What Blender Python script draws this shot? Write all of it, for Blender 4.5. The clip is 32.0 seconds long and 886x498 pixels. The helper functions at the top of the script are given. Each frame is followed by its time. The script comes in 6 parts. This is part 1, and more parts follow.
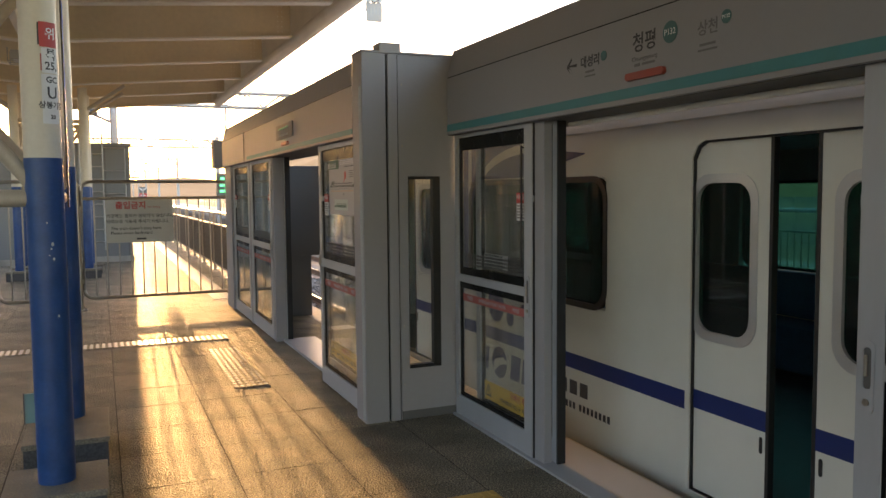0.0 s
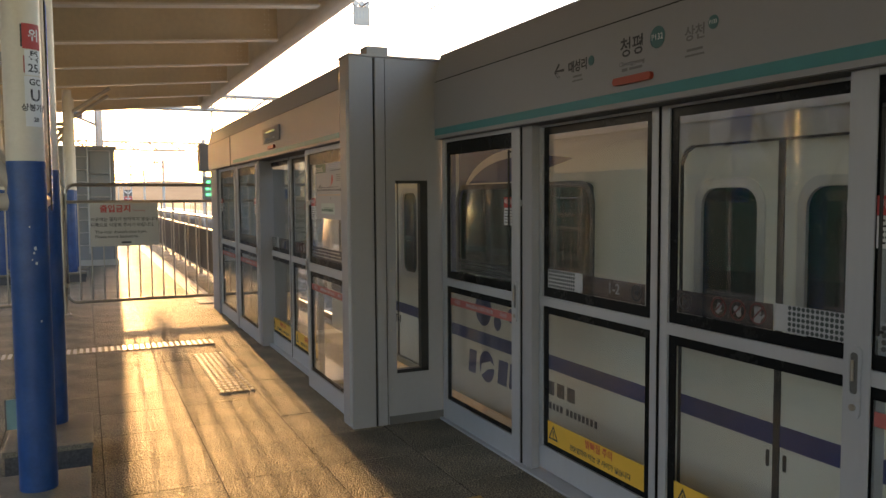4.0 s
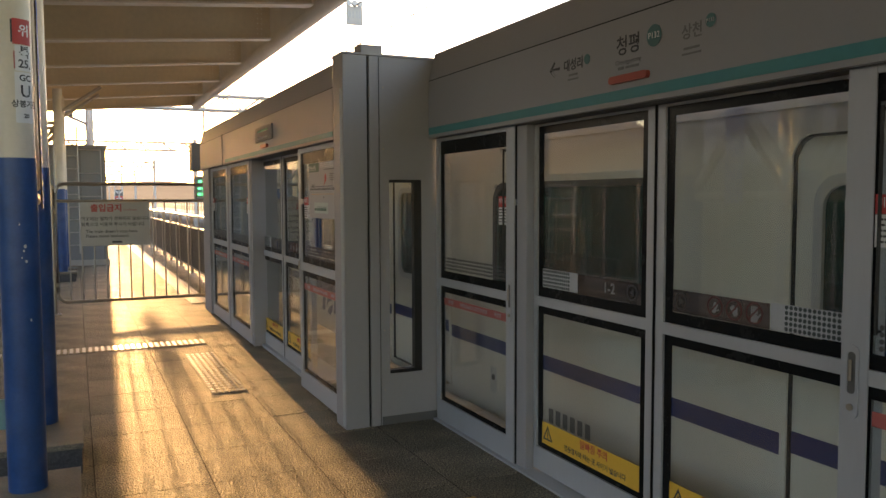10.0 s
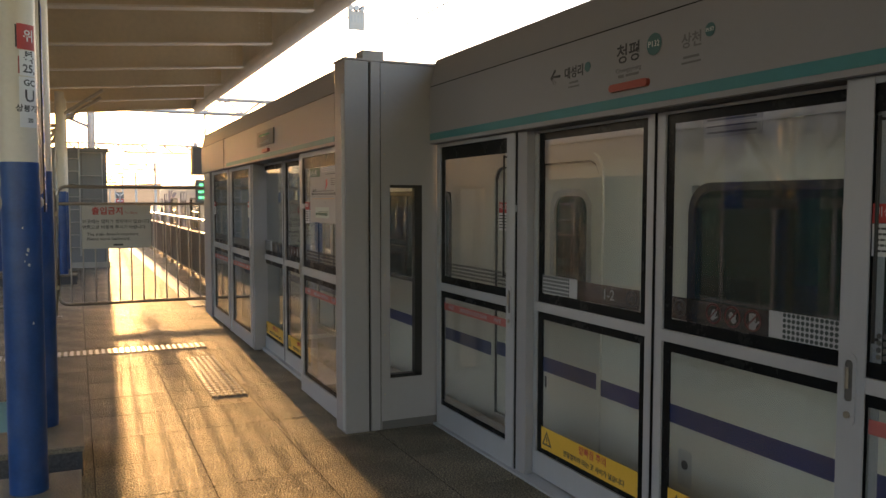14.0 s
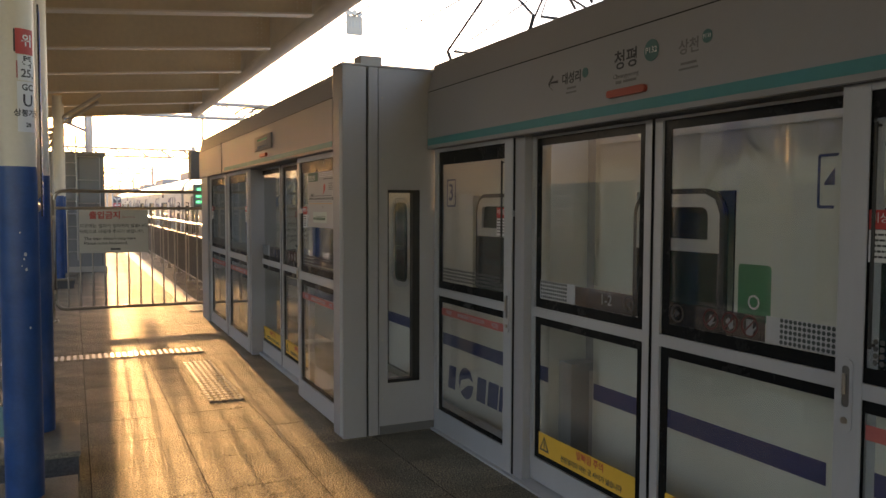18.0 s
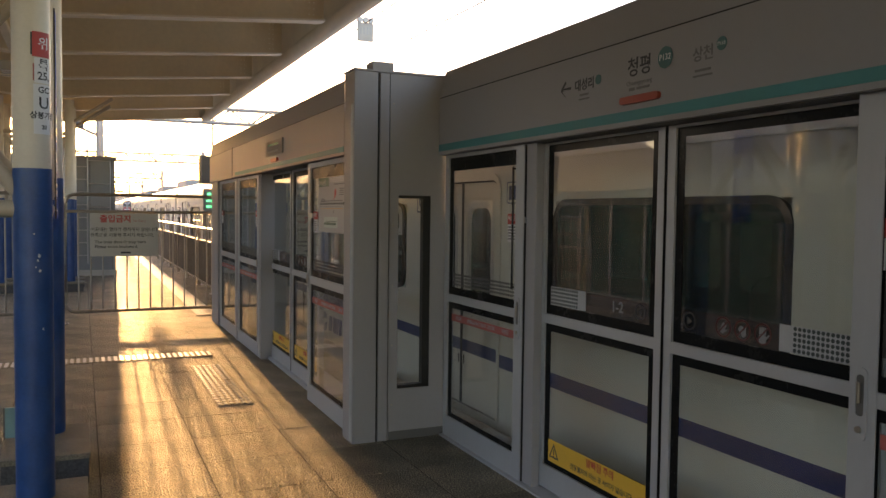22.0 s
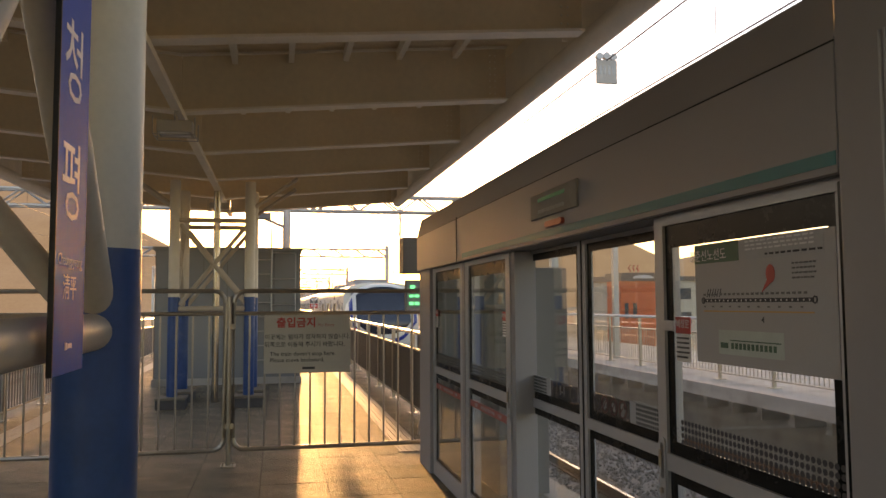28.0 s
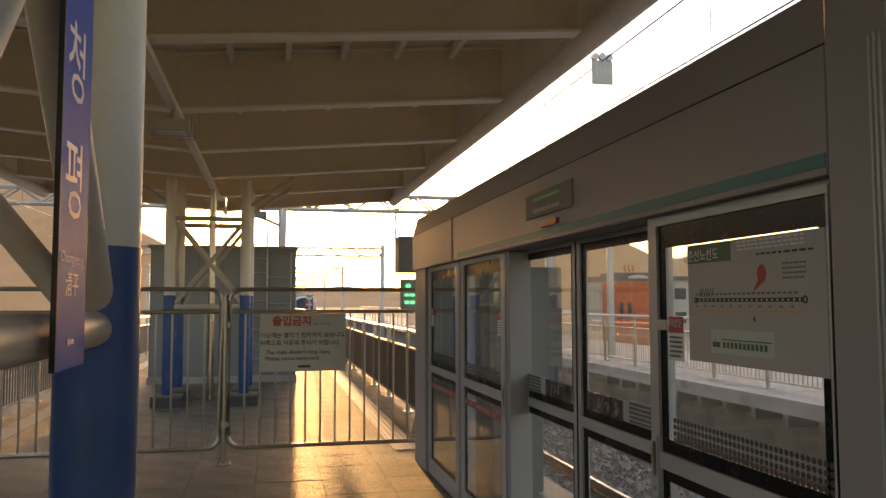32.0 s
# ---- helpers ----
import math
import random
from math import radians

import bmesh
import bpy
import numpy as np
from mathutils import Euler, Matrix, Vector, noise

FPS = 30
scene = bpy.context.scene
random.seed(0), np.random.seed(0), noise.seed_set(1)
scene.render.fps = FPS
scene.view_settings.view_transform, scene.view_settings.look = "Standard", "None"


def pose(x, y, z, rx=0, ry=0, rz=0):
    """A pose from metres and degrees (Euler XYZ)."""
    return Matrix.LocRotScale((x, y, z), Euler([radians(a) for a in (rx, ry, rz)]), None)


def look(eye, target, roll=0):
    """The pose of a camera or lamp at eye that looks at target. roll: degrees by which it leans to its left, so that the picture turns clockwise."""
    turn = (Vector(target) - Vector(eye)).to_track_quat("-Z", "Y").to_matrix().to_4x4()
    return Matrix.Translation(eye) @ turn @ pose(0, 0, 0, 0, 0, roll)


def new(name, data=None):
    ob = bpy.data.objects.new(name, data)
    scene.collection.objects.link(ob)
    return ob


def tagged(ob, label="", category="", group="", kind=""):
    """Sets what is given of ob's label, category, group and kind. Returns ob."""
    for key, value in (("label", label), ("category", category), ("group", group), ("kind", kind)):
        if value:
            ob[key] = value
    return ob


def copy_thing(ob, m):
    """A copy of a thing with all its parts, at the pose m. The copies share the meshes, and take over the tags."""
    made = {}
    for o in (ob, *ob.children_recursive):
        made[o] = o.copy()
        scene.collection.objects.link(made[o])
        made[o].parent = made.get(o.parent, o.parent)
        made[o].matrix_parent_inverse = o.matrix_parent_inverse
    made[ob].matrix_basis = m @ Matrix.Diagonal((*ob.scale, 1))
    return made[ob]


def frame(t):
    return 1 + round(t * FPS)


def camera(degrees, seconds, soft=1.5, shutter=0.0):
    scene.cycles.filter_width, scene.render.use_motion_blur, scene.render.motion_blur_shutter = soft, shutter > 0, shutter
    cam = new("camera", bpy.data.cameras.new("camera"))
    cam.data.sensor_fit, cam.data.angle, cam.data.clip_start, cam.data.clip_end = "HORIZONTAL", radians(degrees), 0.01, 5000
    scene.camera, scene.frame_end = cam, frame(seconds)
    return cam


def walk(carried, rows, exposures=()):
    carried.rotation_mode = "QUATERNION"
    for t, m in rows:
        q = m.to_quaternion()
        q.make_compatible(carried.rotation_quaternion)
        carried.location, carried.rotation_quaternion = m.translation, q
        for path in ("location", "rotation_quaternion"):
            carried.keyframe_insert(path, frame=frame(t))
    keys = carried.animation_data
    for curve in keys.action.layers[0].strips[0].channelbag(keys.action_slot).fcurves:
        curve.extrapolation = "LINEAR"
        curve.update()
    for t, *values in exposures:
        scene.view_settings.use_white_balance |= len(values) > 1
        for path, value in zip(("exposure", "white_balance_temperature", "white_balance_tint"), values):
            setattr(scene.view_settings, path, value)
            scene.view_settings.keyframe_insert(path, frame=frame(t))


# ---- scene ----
cam = camera(58.7, 32.0)
PATH = [
    (0, (0.165, 1.482, 1.603), (0.959, 3.312, 1.461), -0.5),
    (0.5, (0.165, 1.493, 1.606), (0.985, 3.311, 1.46), -0.7),
    (1, (0.168, 1.496, 1.606), (0.995, 3.312, 1.463), -0.8),
    (1.5, (0.176, 1.503, 1.605), (1.002, 3.319, 1.466), -0.7),
    (2, (0.172, 1.495, 1.599), (0.998, 3.312, 1.464), -0.7),
    (2.5, (0.173, 1.5, 1.605), (1.0, 3.316, 1.468), -0.6),
    (3, (0.172, 1.499, 1.603), (0.997, 3.316, 1.47), -0.4),
    (3.5, (0.169, 1.494, 1.606), (0.994, 3.312, 1.473), -0.4),
    (5.5, (0.17, 1.505, 1.603), (0.997, 3.322, 1.474), -0.2),
    (6, (0.166, 1.504, 1.596), (0.997, 3.319, 1.469), -0.2),
    (6.5, (0.176, 1.516, 1.603), (1.007, 3.33, 1.472), -0.2),
    (7, (0.177, 1.52, 1.603), (1.008, 3.335, 1.471), -0.3),
    (7.5, (0.172, 1.521, 1.601), (1.006, 3.334, 1.472), -0.1),
    (8, (0.175, 1.526, 1.6), (1.011, 3.338, 1.47), -0.1),
    (8.5, (0.173, 1.527, 1.598), (1.012, 3.338, 1.469), -0.1),
    (9, (0.175, 1.524, 1.605), (1.014, 3.334, 1.472), -0.2),
    (9.5, (0.176, 1.527, 1.599), (1.017, 3.337, 1.464), -0.3),
    (10, (0.167, 1.524, 1.594), (1.01, 3.333, 1.464), -0.2),
    (10.5, (0.164, 1.515, 1.599), (1.006, 3.324, 1.471), -0.1),
    (11, (0.155, 1.512, 1.599), (1.002, 3.32, 1.477), -0.1),
    (11.5, (0.168, 1.511, 1.598), (1.013, 3.32, 1.478), -0.1),
    (12, (0.166, 1.508, 1.603), (1.009, 3.317, 1.481), -0.1),
    (12.5, (0.157, 1.499, 1.601), (1.003, 3.308, 1.481), -0.1),
    (13, (0.156, 1.499, 1.602), (1.003, 3.307, 1.482), 0.0),
    (13.5, (0.151, 1.501, 1.599), (0.997, 3.309, 1.481), 0.1),
    (14, (0.157, 1.506, 1.604), (1.0, 3.316, 1.484), 0.1),
    (14.5, (0.154, 1.504, 1.602), (0.999, 3.313, 1.483), 0.2),
    (16.5, (0.15, 1.495, 1.598), (0.999, 3.302, 1.486), 0.1),
    (17, (0.157, 1.5, 1.602), (1.005, 3.308, 1.489), 0.0),
    (17.5, (0.156, 1.502, 1.603), (1.004, 3.31, 1.49), 0.1),
    (18, (0.155, 1.504, 1.606), (1.004, 3.312, 1.498), 0.2),
    (18.5, (0.154, 1.504, 1.603), (1.001, 3.313, 1.501), 0.3),
    (19, (0.151, 1.502, 1.601), (0.997, 3.312, 1.505), 0.4),
    (19.5, (0.147, 1.5, 1.603), (0.995, 3.309, 1.506), 0.4),
    (20, (0.134, 1.504, 1.596), (0.982, 3.312, 1.5), 0.5),
    (20.5, (0.153, 1.513, 1.599), (0.997, 3.324, 1.504), 0.5),
    (21, (0.149, 1.511, 1.6), (0.994, 3.321, 1.504), 0.4),
    (21.5, (0.151, 1.515, 1.6), (0.993, 3.326, 1.505), 0.4),
    (22, (0.136, 1.51, 1.597), (0.968, 3.327, 1.507), 0.7),
    (22.5, (0.06, 1.569, 1.589), (0.811, 3.42, 1.495), 0.8),
    (23, (-0.013, 1.765, 1.578), (0.64, 3.653, 1.475), 0.5),
    (23.5, (0.033, 2.212, 1.568), (0.685, 4.1, 1.471), 0.6),
    (24, (0.028, 2.69, 1.582), (0.676, 4.58, 1.492), -0.5),
    (24.4, (0.065, 3.097, 1.579), (0.717, 4.988, 1.54), -1.2),
    (24.5, (0.103, 3.204, 1.575), (0.757, 5.093, 1.547), -1.0),
    (26.5, (0.343, 4.785, 1.625), (0.917, 6.7, 1.676), 0.0),
    (27, (0.34, 4.968, 1.649), (0.899, 6.885, 1.762), -0.4),
    (27.5, (0.35, 5.023, 1.656), (0.788, 6.97, 1.793), -0.3),
    (28, (0.346, 5.036, 1.655), (0.76, 6.988, 1.794), -0.3),
    (28.5, (0.334, 5.022, 1.65), (0.755, 6.972, 1.789), -0.2),
    (29, (0.339, 5.024, 1.649), (0.762, 6.974, 1.787), -0.2),
    (29.5, (0.339, 5.017, 1.652), (0.766, 6.966, 1.787), -0.2),
    (30, (0.334, 5.01, 1.65), (0.762, 6.959, 1.786), -0.1),
    (30.5, (0.34, 5.013, 1.653), (0.768, 6.962, 1.787), -0.1),
    (31, (0.339, 5.015, 1.656), (0.768, 6.964, 1.79), -0.1),
    (31.5, (0.334, 5.011, 1.652), (0.761, 6.96, 1.788), -0.1),
    (32, (0.34, 5.009, 1.653), (0.765, 6.959, 1.79), -0.1),
]
walk(cam, [(t, look(eye, target, roll)) for t, eye, target, roll in PATH],
     exposures=[(0.0, 3.25, 7350, 29), (3.0, 3.19, 7350, 29), (6.0, 3.09, 7400, 29), (14.0, 3.06, 7450, 30), (20.0, 2.99, 7500, 32), (22.0, 2.96, 7500, 32), (24.0, 2.78, 8050, 35), (27.0, 2.48, 8150, 34), (32.0, 2.40, 8000, 30)])

# ---- light ----
SUN_AZ, SUN_EL = 1.65, 4.6          # degrees right of +y, degrees above the horizon
world = bpy.data.worlds.new("world")
scene.world = world
world.use_nodes = True
wn, wl = world.node_tree.nodes, world.node_tree.links
sky = wn.new("ShaderNodeTexSky")
sky.sky_type, sky.sun_disc = "NISHITA", False
sky.sun_elevation, sky.sun_rotation = radians(SUN_EL), radians(SUN_AZ)
sky.air_density, sky.dust_density, sky.ozone_density = 1.0, 1.3, 1.6
wn["Background"].inputs["Strength"].default_value = 0.15
wl.new(sky.outputs[0], wn["Background"].inputs[0])
sun = new("sun", bpy.data.lights.new("sun", "SUN"))
sun.data.energy, sun.data.angle, sun.data.color = 0.80, radians(0.6), (1.0, 0.62, 0.225)
_d = Vector((math.sin(radians(SUN_AZ)) * math.cos(radians(SUN_EL)), math.cos(radians(SUN_AZ)) * math.cos(radians(SUN_EL)), math.sin(radians(SUN_EL))))
sun.matrix_world = look(_d * 60, (0, 0, 0))


# ---- materials ----
def mat(name, color, rough=0.5, metal=0.0, vary=0.12, scale=6.0, fine=60.0, bump=0.0, dirt=0.0, dirt_color=(0.12, 0.09, 0.06), emit=None, spec=0.5, stretch=(1, 1, 1), rand=0.0, rough_vary=0.12, relief=0.004, speck=0.0):
    """A plain surface with variation at two scales, in the object's own metres."""
    m = bpy.data.materials.new(name)
    m.use_nodes = True
    n, l = m.node_tree.nodes, m.node_tree.links
    b = n["Principled BSDF"]
    b.inputs["Metallic"].default_value = metal
    b.inputs["Specular IOR Level"].default_value = spec
    tc = n.new("ShaderNodeTexCoord")
    mp = n.new("ShaderNodeMapping")
    mp.inputs["Scale"].default_value = stretch
    l.new(tc.outputs["Object"], mp.inputs[0])
    big, small = n.new("ShaderNodeTexNoise"), n.new("ShaderNodeTexNoise")
    for t, s, d in ((big, scale, 5), (small, fine, 3)):
        t.inputs["Scale"].default_value, t.inputs["Detail"].default_value = s, d
        l.new(mp.outputs[0], t.inputs["Vector"])
    add = n.new("ShaderNodeMath")
    add.operation = "MULTIPLY_ADD"
    l.new(small.outputs[0], add.inputs[0])
    add.inputs[1].default_value = 0.5
    l.new(big.outputs[0], add.inputs[2])
    last = add.outputs[0]
    if rand:
        info = n.new("ShaderNodeObjectInfo")
        geo = n.new("ShaderNodeNewGeometry")
        r1, r2 = n.new("ShaderNodeMath"), n.new("ShaderNodeMath")
        r1.operation, r2.operation = "ADD", "MULTIPLY_ADD"
        l.new(info.outputs["Random"], r1.inputs[0])
        l.new(geo.outputs["Random Per Island"], r1.inputs[1])
        l.new(r1.outputs[0], r2.inputs[0])
        r2.inputs[1].default_value = rand
        l.new(last, r2.inputs[2])
        last = r2.outputs[0]
    ramp = n.new("ShaderNodeMapRange")
    ramp.inputs["From Min"].default_value, ramp.inputs["From Max"].default_value = 0.35, 1.15 + rand * 2
    ramp.inputs["To Min"].default_value, ramp.inputs["To Max"].default_value = 1 - vary, 1 + vary
    l.new(last, ramp.inputs[0])
    mul = n.new("ShaderNodeVectorMath")
    mul.operation = "SCALE"
    mul.inputs[0].default_value = color
    l.new(ramp.outputs[0], mul.inputs["Scale"])
    out = mul.outputs[0]
    if speck:
        sm, sv = n.new("ShaderNodeMapRange"), n.new("ShaderNodeVectorMath")
        sm.inputs["From Min"].default_value, sm.inputs["From Max"].default_value = 0.36, 0.64
        sm.inputs["To Min"].default_value, sm.inputs["To Max"].default_value = 1 - speck, 1 + speck
        sv.operation = "SCALE"
        l.new(small.outputs[0], sm.inputs[0])
        l.new(out, sv.inputs[0])
        l.new(sm.outputs[0], sv.inputs["Scale"])
        out = sv.outputs[0]
    if dirt:
        dn = n.new("ShaderNodeTexNoise")
        dn.inputs["Scale"].default_value, dn.inputs["Detail"].default_value = scale * 0.6, 8
        l.new(mp.outputs[0], dn.inputs["Vector"])
        dr = n.new("ShaderNodeMapRange")
        dr.inputs["From Min"].default_value, dr.inputs["From Max"].default_value, dr.inputs["To Max"].default_value = 0.5, 0.75, dirt
        l.new(dn.outputs[0], dr.inputs[0])
        mx = n.new("ShaderNodeMix")
        mx.data_type = "RGBA"
        l.new(dr.outputs[0], mx.inputs[0])
        l.new(out, mx.inputs[6])
        mx.inputs[7].default_value = (*dirt_color, 1)
        out = mx.outputs[2]
    l.new(out, b.inputs["Base Color"])
    rr = n.new("ShaderNodeMapRange")
    rr.inputs["From Min"].default_value, rr.inputs["From Max"].default_value = 0.4, 1.1
    rr.inputs["To Min"].default_value, rr.inputs["To Max"].default_value = max(0.02, rough - rough_vary * rough), min(1, rough + rough_vary)
    if speck:
        # coarse grains: polished crystals in a dull matrix
        rr.inputs["From Min"].default_value, rr.inputs["From Max"].default_value = 0.40, 0.60
        rr.inputs["To Min"].default_value, rr.inputs["To Max"].default_value = rough * 0.72, min(1, rough * 1.4)
    l.new((small if speck else add).outputs[0], rr.inputs[0])
    l.new(rr.outputs[0], b.inputs["Roughness"])
    if bump:
        bp = n.new("ShaderNodeBump")
        bp.inputs["Strength"].default_value, bp.inputs["Distance"].default_value = bump, relief
        height = small.outputs[0]
        if speck:
            grain = n.new("ShaderNodeTexVoronoi")
            grain.inputs["Scale"].default_value = fine
            l.new(mp.outputs[0], grain.inputs["Vector"])
            height = grain.outputs["Distance"]
        l.new(height, bp.inputs["Height"])
        l.new(bp.outputs[0], b.inputs["Normal"])
    if emit:
        b.inputs["Emission Color"].default_value = (*emit[0], 1)
        b.inputs["Emission Strength"].default_value = emit[1]
    return m


def glass(name, tint, gloss_rough=0.02, ior=1.5, smear=0.0):
    """A thin pane: clear through its tint, with mirror gloss that grows at grazing angles."""
    m = bpy.data.materials.new(name)
    m.use_nodes = True
    n, l = m.node_tree.nodes, m.node_tree.links
    n.remove(n["Principled BSDF"])
    tr, gl, lw, mx = n.new("ShaderNodeBsdfTransparent"), n.new("ShaderNodeBsdfGlossy"), n.new("ShaderNodeLayerWeight"), n.new("ShaderNodeMixShader")
    pw, fr = n.new("ShaderNodeMath"), n.new("ShaderNodeMath")
    tr.inputs[0].default_value = (*tint, 1)
    gl.inputs["Roughness"].default_value = gloss_rough
    gl.inputs["Color"].default_value = (0.95, 0.97, 0.96, 1)
    f0 = ((ior - 1) / (ior + 1)) ** 2
    lw.inputs["Blend"].default_value = 0.5
    pw.operation, fr.operation = "POWER", "MULTIPLY_ADD"
    l.new(lw.outputs["Facing"], pw.inputs[0])
    pw.inputs[1].default_value = 4.2
    l.new(pw.outputs[0], fr.inputs[0])
    fr.inputs[1].default_value, fr.inputs[2].default_value = 1 - f0, f0
    l.new(fr.outputs[0], mx.inputs[0])
    l.new(tr.outputs[0], mx.inputs[1])
    l.new(gl.outputs[0], mx.inputs[2])
    last = mx.outputs[0]
    if smear:
        df, m2, nz, mr = n.new("ShaderNodeBsdfDiffuse"), n.new("ShaderNodeMixShader"), n.new("ShaderNodeTexNoise"), n.new("ShaderNodeMapRange")
        df.inputs[0].default_value = (0.55, 0.52, 0.47, 1)
        nz.inputs["Scale"].default_value, nz.inputs["Detail"].default_value = 3.0, 8
        mr.inputs["From Min"].default_value, mr.inputs["From Max"].default_value, mr.inputs["To Min"].default_value, mr.inputs["To Max"].default_value = 0.35, 0.75, smear * 0.4, smear * 1.6
        l.new(nz.outputs[0], mr.inputs[0])
        l.new(mr.outputs[0], m2.inputs[0])
        l.new(last, m2.inputs[1])
        l.new(df.outputs[0], m2.inputs[2])
        last = m2.outputs[0]
    l.new(last, n["Material Output"].inputs[0])
    return m


